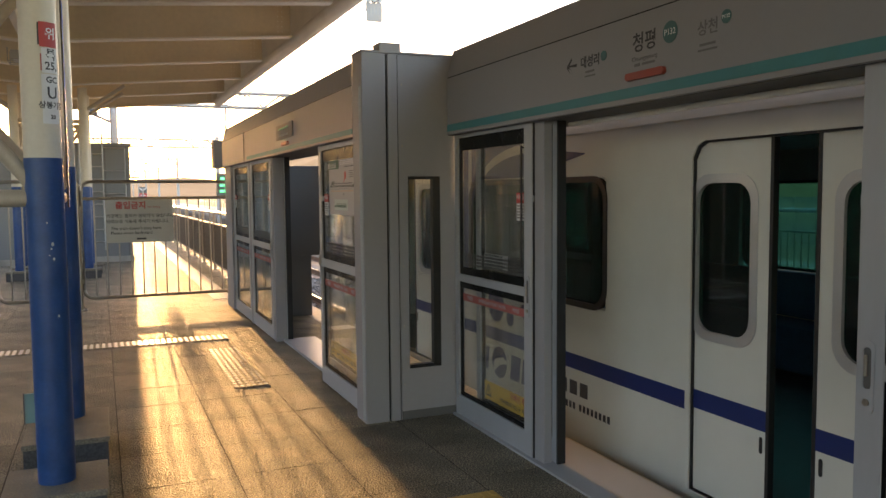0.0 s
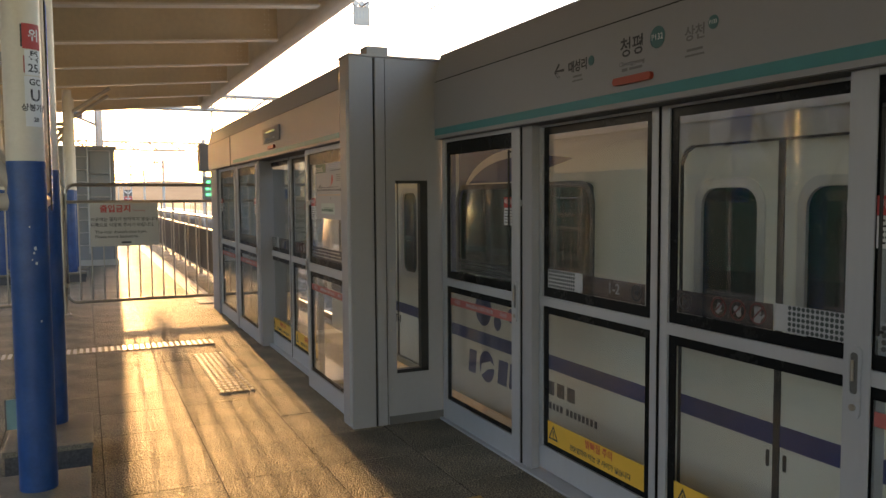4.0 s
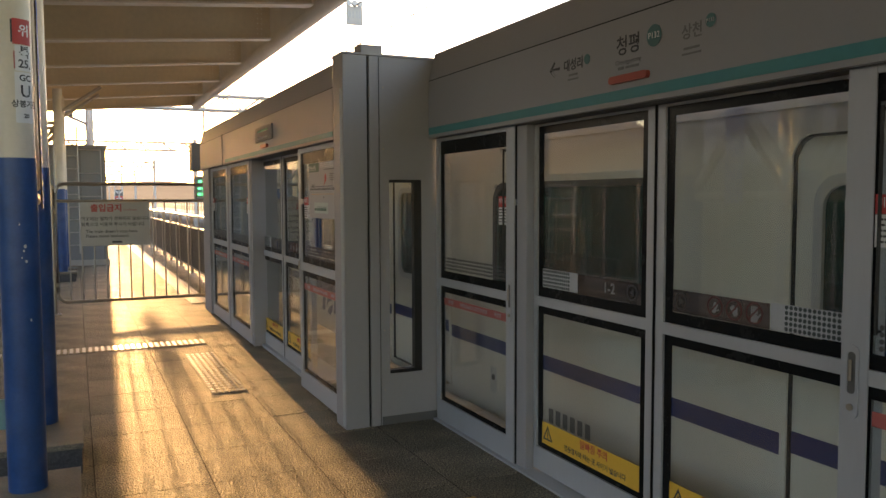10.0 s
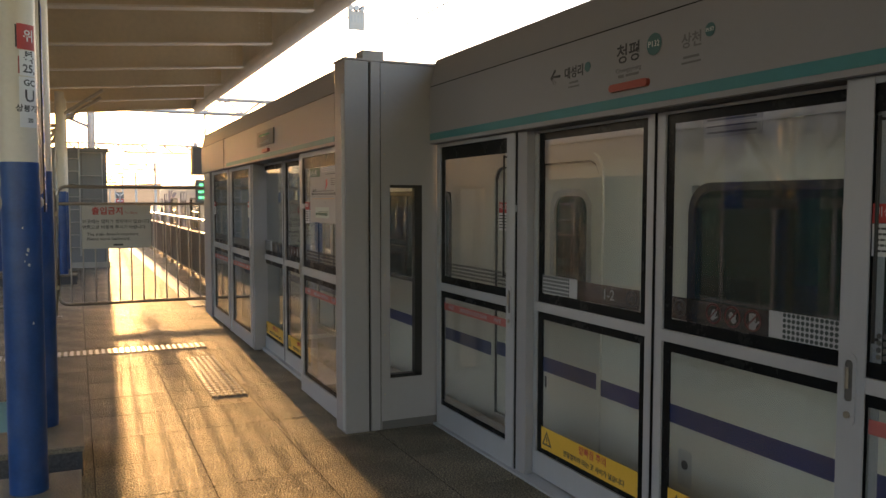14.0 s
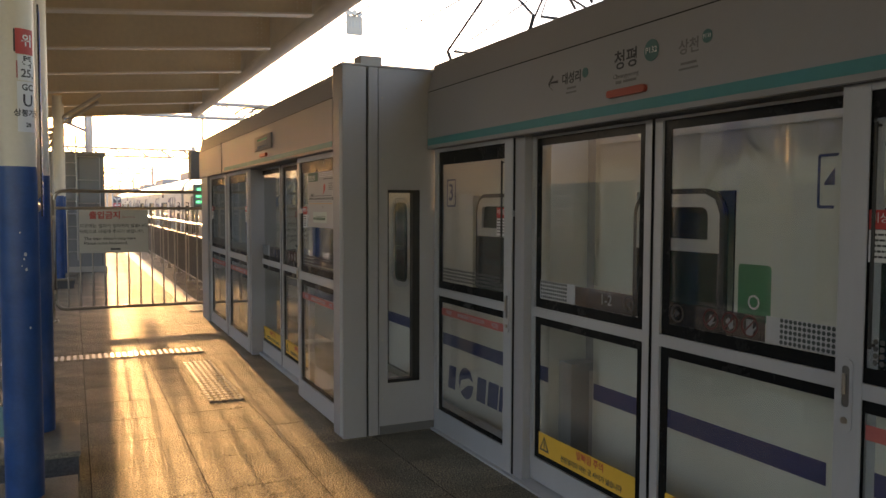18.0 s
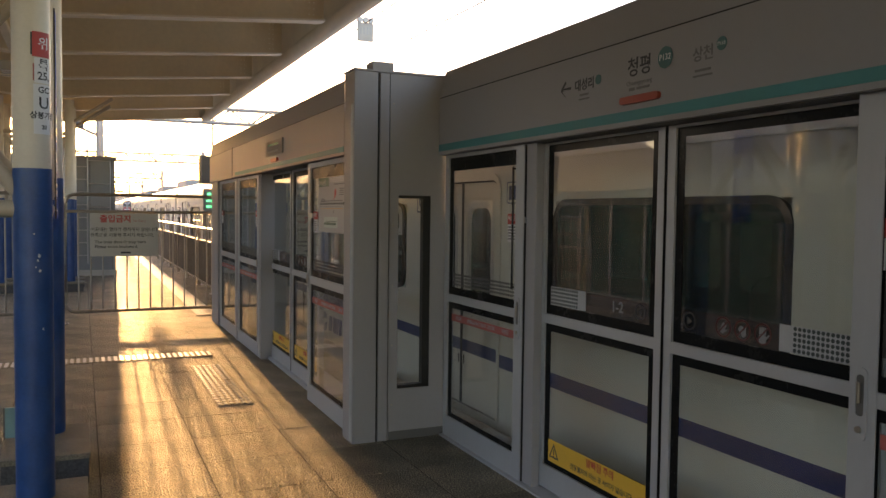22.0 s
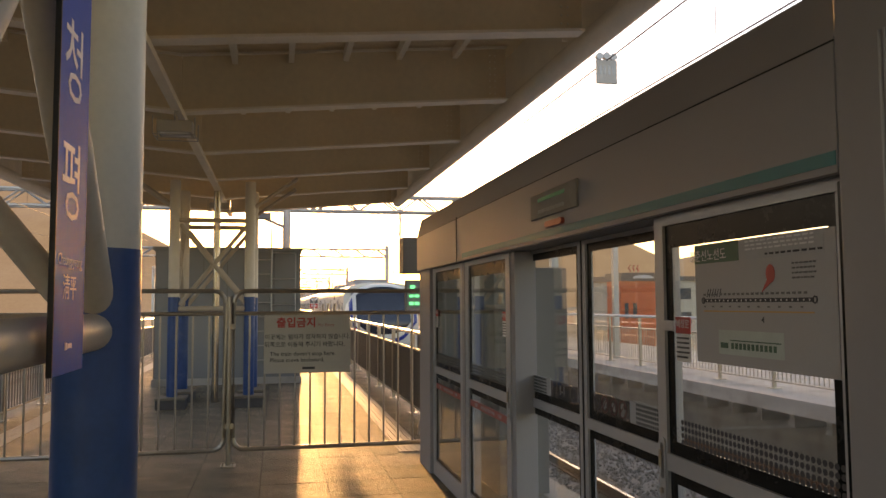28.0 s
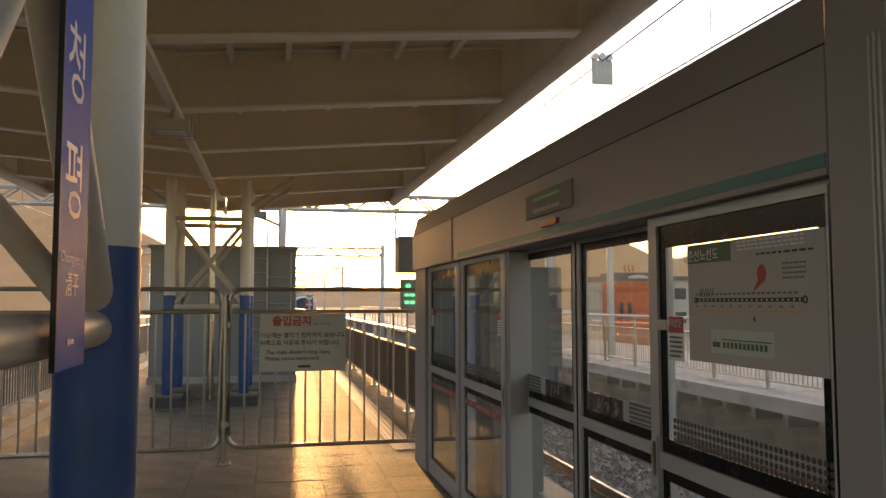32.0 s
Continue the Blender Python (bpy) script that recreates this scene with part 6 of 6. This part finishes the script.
def nose(parent, sgn):
    """The driving end: a rounded blue-masked front added beyond the body's end."""
    curve = [(0.0, 1.0), (0.2, 0.995), (0.4, 0.985), (0.6, 0.965), (0.75, 0.94), (0.88, 0.895), (0.98, 0.83), (1.05, 0.74), (1.10, 0.64), (1.14, 0.50), (1.17, 0.36), (1.19, 0.22), (1.20, 0.0)]

    def sizes(x, z, sc):
        return abs(x / (W * sc)) ** 2.38 + abs((z - 0.95) / (1.58 * (sc if z > 0.95 else sc ** 0.8))) ** 2.38

    def front(x, z, out=0.0):
        """The nose's surface at (x, z), taken along the track."""
        lo, hi = 0.001, 1.0
        for k in range(26):
            mid = (lo + hi) / 2
            lo, hi = (mid, hi) if sizes(x, z, mid) > 1 else (lo, mid)
        for (d0, s0), (d1, s1) in zip(curve, curve[1:]):
            if s1 <= hi <= s0:
                dy = d0 + (d1 - d0) * (s0 - hi) / (s0 - s1)
                break
        return sgn * (9.75 + dy - 0.30 * max(0, z - 0.9) * (dy / 1.2) + out)

    bm = bmesh.new()
    xs = [W * math.sin(math.pi / 2 * k / 34) * 0.999 for k in range(-34, 35)]
    zs = [0.95 + 1.56 * math.sin(math.pi / 2 * k / 34) for k in range(-33, 35)]
    grid = []
    for z in zs:
        lim = W * max(0.0, 1 - abs((z - 0.95) / 1.58) ** 2.38) ** 0.42
        grid.append([bm.verts.new((x / W * lim, front(x / W * lim * 0.9995, z), max(z, -0.55))) for x in xs])
    for a, b in zip(grid, grid[1:]):
        for i in range(len(xs) - 1):
            bm.faces.new((a[i], a[i + 1], b[i + 1], b[i]))
    for row in grid:
        for i in (0, -1):
            row[i].co.y = sgn * 9.75
    bmesh.ops.recalc_face_normals(bm, faces=bm.faces[:])
    ns_ = part("nose", bm, "body", parent, "rounded white nose with a blue band and a dark windscreen", smooth=True)

    def bowl(u):
        return 0.45 + 0.46 * abs(u / 1.08) ** 3

    def patch(name, material, us, zr, label, out):
        bm = bmesh.new()
        g = []
        for u in us:
            z0, z1 = zr(u)
            g.append([bm.verts.new((u, front(u, z0 + (z1 - z0) * k / 16, out), z0 + (z1 - z0) * k / 16)) for k in range(17)])
        for a, b in zip(g, g[1:]):
            for k in range(16):
                bm.faces.new((a[k], a[k + 1], b[k + 1], b[k]))
        bmesh.ops.recalc_face_normals(bm, faces=bm.faces[:])
        return part(name, bm, material, ns_, label, smooth=True)

    def crown(u):
        return 0.95 + 1.58 * (1 - abs(u / W) ** 2.38) ** 0.42

    patch("windscreen", "screen_glass", [1.10 * k / 24 for k in range(-24, 25)], lambda u: (bowl(u), crown(u) - 0.16), "dark bowl-shaped windscreen up to the roof", 0.008)
    patch("blue_band", "nose", [1.24 * k / 24 for k in range(-24, 25)], lambda u: (bowl(u) - 0.37, bowl(u) - 0.20), "blue band below the windscreen", 0.008)
    for sx in (-1, 1):
        patch("blue_pillar", "nose", [sx * (1.24 + 0.14 * k / 6) for k in range(7)], lambda u: (bowl(1.24) - 0.37 + 0.9 * (abs(u) - 1.24), crown(u) - 0.10), "blue band beside the windscreen", 0.009)
    for sx in (-1, 1):
        for u, z, r, mt, nm in ((1.11, 0.65, 0.07, "tail_red", "tail_lamp"), (1.02, 0.42, 0.095, "frame_w", "head_lamp")):
            part(nm, tubes(((sx * u, sgn * 10.35, z), (sx * u, sgn * 10.80, z), r), seg=20), mt, ns_, smooth=True)
            part("lamp_rim", tubes(((sx * u, sgn * 10.34, z), (sx * u, sgn * 10.785, z), r * 1.35), seg=24), "roof", ns_, smooth=True)
    part("display_box", boxes((-0.80, -0.25, sgn * 10.15, sgn * 10.47, 1.87, 2.09), bevel=0.03), "blackglass", ns_)
    for v, sd in ((0.04, 7), (-0.045, 9)):
        bars("destination_text", bar_line(-0.17, 0.17, v, 0.045, sd, 0.05, 0.02), "led_amber", ns_, "-y", -0.53, sgn * 10.475, 1.98)
    part("apron", boxes((-1.3, 1.3, sgn * 9.7, sgn * 10.7, -0.85, -0.5), bevel=0.05), "body", parent, "white apron")
    for sx in (-0.75, 0.75):
        part("jumper_box", boxes((sx - 0.16, sx + 0.16, sgn * 10.7, sgn * 10.86, -0.35, -0.12), bevel=0.03), "roof", parent)
        part("hose", pipe(bmesh.new(), [(sx * 0.6, sgn * 10.8, -0.2), (sx * 0.6, sgn * 11.0, -0.4), (sx * 0.45, sgn * 11.0, -0.62), (sx * 0.3, sgn * 10.85, -0.5)], 0.03, 8), "under", parent)
    part("coupler", tubes(((0, sgn * 10.6, -0.3), (0, sgn * 11.2, -0.3), 0.12), ((0, sgn * 11.1, -0.3), (0, sgn * 11.3, -0.3), 0.2)), "under", parent)
    part("plow", boxes((-1.2, 1.2, sgn * 10.6, sgn * 10.72, -1.05, -0.7), bevel=0.03), "under", parent)


CARS = [first] + [copy_thing(first, Matrix.Identity(4)) for k in range(7)]
for k, c in enumerate(CARS):
    # running number of the car near its ends
    for y in ((-8.2,) if k == 0 else (8.25,) if k == 5 else (8.06 if k == 3 else 8.25, -8.2)):
        nb = part("car_number_board", ring(bmesh.new(), rounded(0.17, 0.235, 0.012, 2, y, 1.72), rounded(0.143, 0.208, 0.008, 2, y, 1.72), lambda u, v, d: (-W - 0.0005 - d, u, v), 0.001), "stripe", c, "blue-rimmed car number")
        letters("car_number", str(k + 1), 0.2, "stripe", nb, "-x", -W - 0.002, y, 1.72, 0.002)
    if k in (0, 3):
        ws = part("wheelchair_sticker", plate(bmesh.new(), rounded(0.20, 0.27, 0.02, 3, -8.42 if k == 0 else 8.48, 1.20), lambda u, v, d: (-W - 0.0005 - d, u, v), 0.001), "wgreen", c, "green wheelchair sticker")
        yy = -8.42 if k == 0 else 8.48
        part("wheelchair_mark", ring(bmesh.new(), rounded(0.07, 0.07, 0.034, 5, yy, 1.155), rounded(0.05, 0.05, 0.024, 5, yy, 1.155), lambda u, v, d: (-W - 0.002 - d, u, v), 0.001), "paper", ws)
    if k in (2, 3, 4, 5):
        company_mark(c, -8.62, 0.14, 0.62)
    if k in (2, 6):
        pantograph(c, 5.6)
        pantograph(c, -6.8)
nose(CARS[0], 1)
nose(CARS[7], -1)
company_mark(CARS[0], 5.239, 0.235, 0.607)
for u, v, w, h in [(-0.24 + 0.125 * k, 0.0, 0.09, 0.095) for k in range(3)] + [(-0.29 + k * 0.046 + 0.03 * (k > 4), -0.125, 0.028, 0.046) for k in range(13)]:
    bars("operator_name_bar", [(u, v, w, h)], "ink", CARS[0], "-x", -W - 0.001, 4.16, 0.275)


# blue livery of the first car: a field before a white crescent, a band over the window and shrinking dots below
def arc(y, a, b):
    return 1.2 + b * max(0.0, 1 - abs((y - 4.55) / a) ** 3) ** (1 / 3)


def livery(name, lower, upper, ys, label):
    bm = plate(bmesh.new(), [(y, lower(y)) for y in ys] + [(y, upper(y)) for y in ys[::-1]], lambda u, v, d: (-W - 0.0006 - d, u, v), 0.0008)
    bmesh.ops.recalc_face_normals(bm, faces=bm.faces[:])
    return part(name, bm, "stripe", CARS[0], label)


ys = [4.15 + 1.52 * k / 24 for k in range(25)]
livery("blue_band_over_window", lambda y: 1.712 if y > 4.96 else 1.712 + 0.135 * (4.96 - y) / 0.81, lambda y: max(1.714, arc(y, 1.3, 0.70)) if y > 4.6 else 1.855 + 0.045 * (y - 4.15) / 0.45, ys, "blue livery band over the window")
ys = [4.75 + 1.11 * k / 20 for k in range(21)]
livery("blue_field", lambda y: arc(y, 1.325, 0.77), lambda y: max(1.965, arc(y, 1.325, 0.77) + 0.002), ys, "blue livery field before the crescent")
livery("blue_field", lambda y: 0.86, lambda y: 1.965, [5.925, 6.2, 6.6], "blue livery field before the crescent")
for u, v, r in ((5.42, 0.70, 0.14), (5.18, 0.615, 0.06), (4.96, 0.70, 0.055), (4.85, 0.60, 0.04), (4.66, 0.66, 0.03)):
    part("livery_dot", plate(bmesh.new(), rounded(2 * r, 2 * r, r * 0.99, 7, u, v), lambda p, q, d: (-W - 0.0006 - d, p, q), 0.0008), "stripe", CARS[0])
for k, c in enumerate(CARS):
    c.matrix_basis = Matrix.Translation((TX, Y1 - LC * k, 0))

# ---- platform paving and tactile strips ----
tp = thing("tactile_strip", "strip of ribbed metal tactile plates across the platform", "tactile paving", kind="structure", at=(0, 0, 0))
rib = bmesh.new()
box(rib, -0.148, 0.148, -0.148, 0.148, 0.0, 0.004)
for k in range(5):
    plate(rib, rounded(0.032, 0.27, 0.015, 3, -0.12 + k * 0.06, 0), lambda u, v, d: (u, v, 0.0042 + d), 0.006)
for f in rib.faces:
    f.material_index = 0 if f.calc_center_median().z < 0.0041 else 1
rib = mesh_of("tactile_plate", rib, ["paver", "tactile"])
for k in range(16):
    part("tactile_plate", rib, None, tp, at=(1.285 - k * 0.30, 10.54, 0.001))
dot = bmesh.new()
box(dot, -0.148, 0.148, -0.148, 0.148, 0.0, 0.004)
for i in range(6):
    for j in range(3):
        plate(dot, rounded(0.029, 0.060, 0.013, 3, -0.1225 + i * 0.049, -0.099 + j * 0.0993), lambda u, v, d: (u, v, 0.0042 + d), 0.005)
for f in dot.faces:
    f.material_index = 0 if f.calc_center_median().z < 0.0041 else 1
dotm = mesh_of("dot_plate", dot, ["paver", "tactile"])
tq = thing("tactile_patch", "block of studded metal tactile plates before the far doors", "tactile paving", kind="structure")
for k in range(6):
    part("tactile_plate", dotm, None, tq, at=(1.275, 8.21 + k * 0.298, 0.001))
doty = dotm.copy()
doty.materials.clear()
doty.materials.append(M["tactile_y"])
doty.materials.append(M["tactile_y"])
tn = thing("tactile_patch", "worn yellow studded tactile plates before the near doors", "tactile paving", kind="structure")
for k in range(6):
    part("tactile_plate", doty, None, tn, at=(1.90, 5.03 - k * 0.298, 0.001))
lf_ = thing("fallen_leaf", "small dark dry leaf on the tactile plates", "leaf", at=(1.36, 9.0, 0.014))
part("blade", plate(bmesh.new(), [(-0.05, -0.01), (0.0, -0.025), (0.05, 0.0), (0.0, 0.02)], lambda u, v, d: (u, v, d + 0.15 * abs(v)), 0.002), "bark", lf_)

pf = thing("paving", "grey-brown granite pavers of the platform", "paving", kind="structure")
tile_rows = []
TX0 = 0.22
cols = [TX0 + 0.605 * k for k in range(-7, 5)]
half_tile = {}


def tile(w, l):
    key = (round(w, 3), round(l, 3))
    if key not in half_tile:
        bm = boxes((0.003, w - 0.003, 0.0028, l - 0.0028, -0.011, 0.0))
        bmesh.ops.bevel(bm, geom=[e for e in bm.edges if all(v.co.z > -0.005 for v in e.verts)], offset=0.0018, segments=1, affect="EDGES")
        half_tile[key] = mesh_of("paver", bm, "paver")
    return half_tile[key]


count = 0
rest_v, rest_f = [], []
trng = random.Random(11)
for i, x in enumerate(cols):
    x1 = min(x + 0.605, P_R - 0.28)
    x0 = max(x, P_L + 0.28)
    if x1 - x0 < 0.05:
        continue
    y = -13.2
    while y < 70:
        z = trng.uniform(-0.0012, 0.0008)
        if 2.6 < y < 17.5 and count < 300:
            part("paver", tile(x1 - x0, 0.60), None, pf, at=(x0, y, z))
            count += 1
        else:
            b = len(rest_v)
            for (u, v, w) in ((x0 + 0.003, y + 0.003, z), (x1 - 0.003, y + 0.003, z), (x1 - 0.003, y + 0.597, z), (x0 + 0.003, y + 0.597, z)):
                rest_v.append((u, v, w))
            for (u, v) in ((x0 + 0.003, y + 0.003), (x1 - 0.003, y + 0.003), (x1 - 0.003, y + 0.597), (x0 + 0.003, y + 0.597)):
                rest_v.append((u, v, -0.012))
            rest_f += [(b, b + 1, b + 2, b + 3), (b, b + 4, b + 5, b + 1), (b + 1, b + 5, b + 6, b + 2), (b + 2, b + 6, b + 7, b + 3), (b + 3, b + 7, b + 4, b)]
        y += 0.60
me = bpy.data.meshes.new("far_pavers")
me.from_pydata(rest_v, [], rest_f)
me.materials.append(M["paver"])
tagged(part("far_pavers", me, None, pf), "remaining pavers of the platform", kind="stuff")


# ---- movements ----
TRAVEL = [(0.0, 0.0), (6.5, 0.0), (7.0, 0.06), (7.5, 0.2), (8.0, 0.48), (8.5, 1.0), (9.0, 1.83), (9.6, 3.15), (10.2, 4.7), (11.0, 7.5), (12.0, 11.45), (13.0, 16.22), (13.5, 19.1), (14.0, 22.0), (14.5, 25.3), (15.5, 32.3), (16.6, 41.1), (17.0, 44.8), (18.0, 54.06), (18.5, 59.05), (19.0, 64.16), (19.5, 69.4), (20.0, 74.64), (20.5, 80.3), (21.0, 86.26), (21.5, 92.3), (22.0, 98.5), (22.5, 104.85), (23.0, 111.2), (24.2, 127.3), (25.4, 144.6), (26.5, 162.0), (27.2, 173.0), (28.0, 185.8), (29.0, 202.2), (30.0, 219.5), (31.0, 238.0), (32.0, 257.5)]
CLOSE = [(0.0, 0.0), (0.5, 0.10), (1.0, 0.30), (1.5, 0.55), (2.0, 0.78), (2.5, 0.92), (3.0, 0.985), (3.3, 1.0), (32.0, 1.0)]


def motions():
    for k, c in enumerate(CARS):
        walk(c, [(t, pose(TX, Y1 - LC * k + s, 0)) for t, s in TRAVEL])
    for key, x, y, shift in (("far_right", 1.99, 8.12, -0.80), ("far_left", 1.99, 9.122, 0.80), ("near_left", 2.555, 4.362, 0.98), ("near_right", 2.555, 3.26, -0.98)):
        walk(slide[key], [(t, pose(x, y + shift * (1 - f), 0)) for t, f in CLOSE])
    for lf in [o for o in CARS[0].children if o.name.startswith("door_leaf")]:
        p = lf.matrix_basis.translation.copy()
        if lf.matrix_basis.to_euler().z < 0.1:
            d = min(DOORS, key=lambda v: abs(v - p.y))
            s = 1 if p.y > d else -1
            walk(lf, [(t, pose(p.x, p.y + s * f, p.z)) for t, f in ((0.0, 0.125), (0.25, 0.07), (0.6, 0.0), (32.0, 0.0))])


motions()
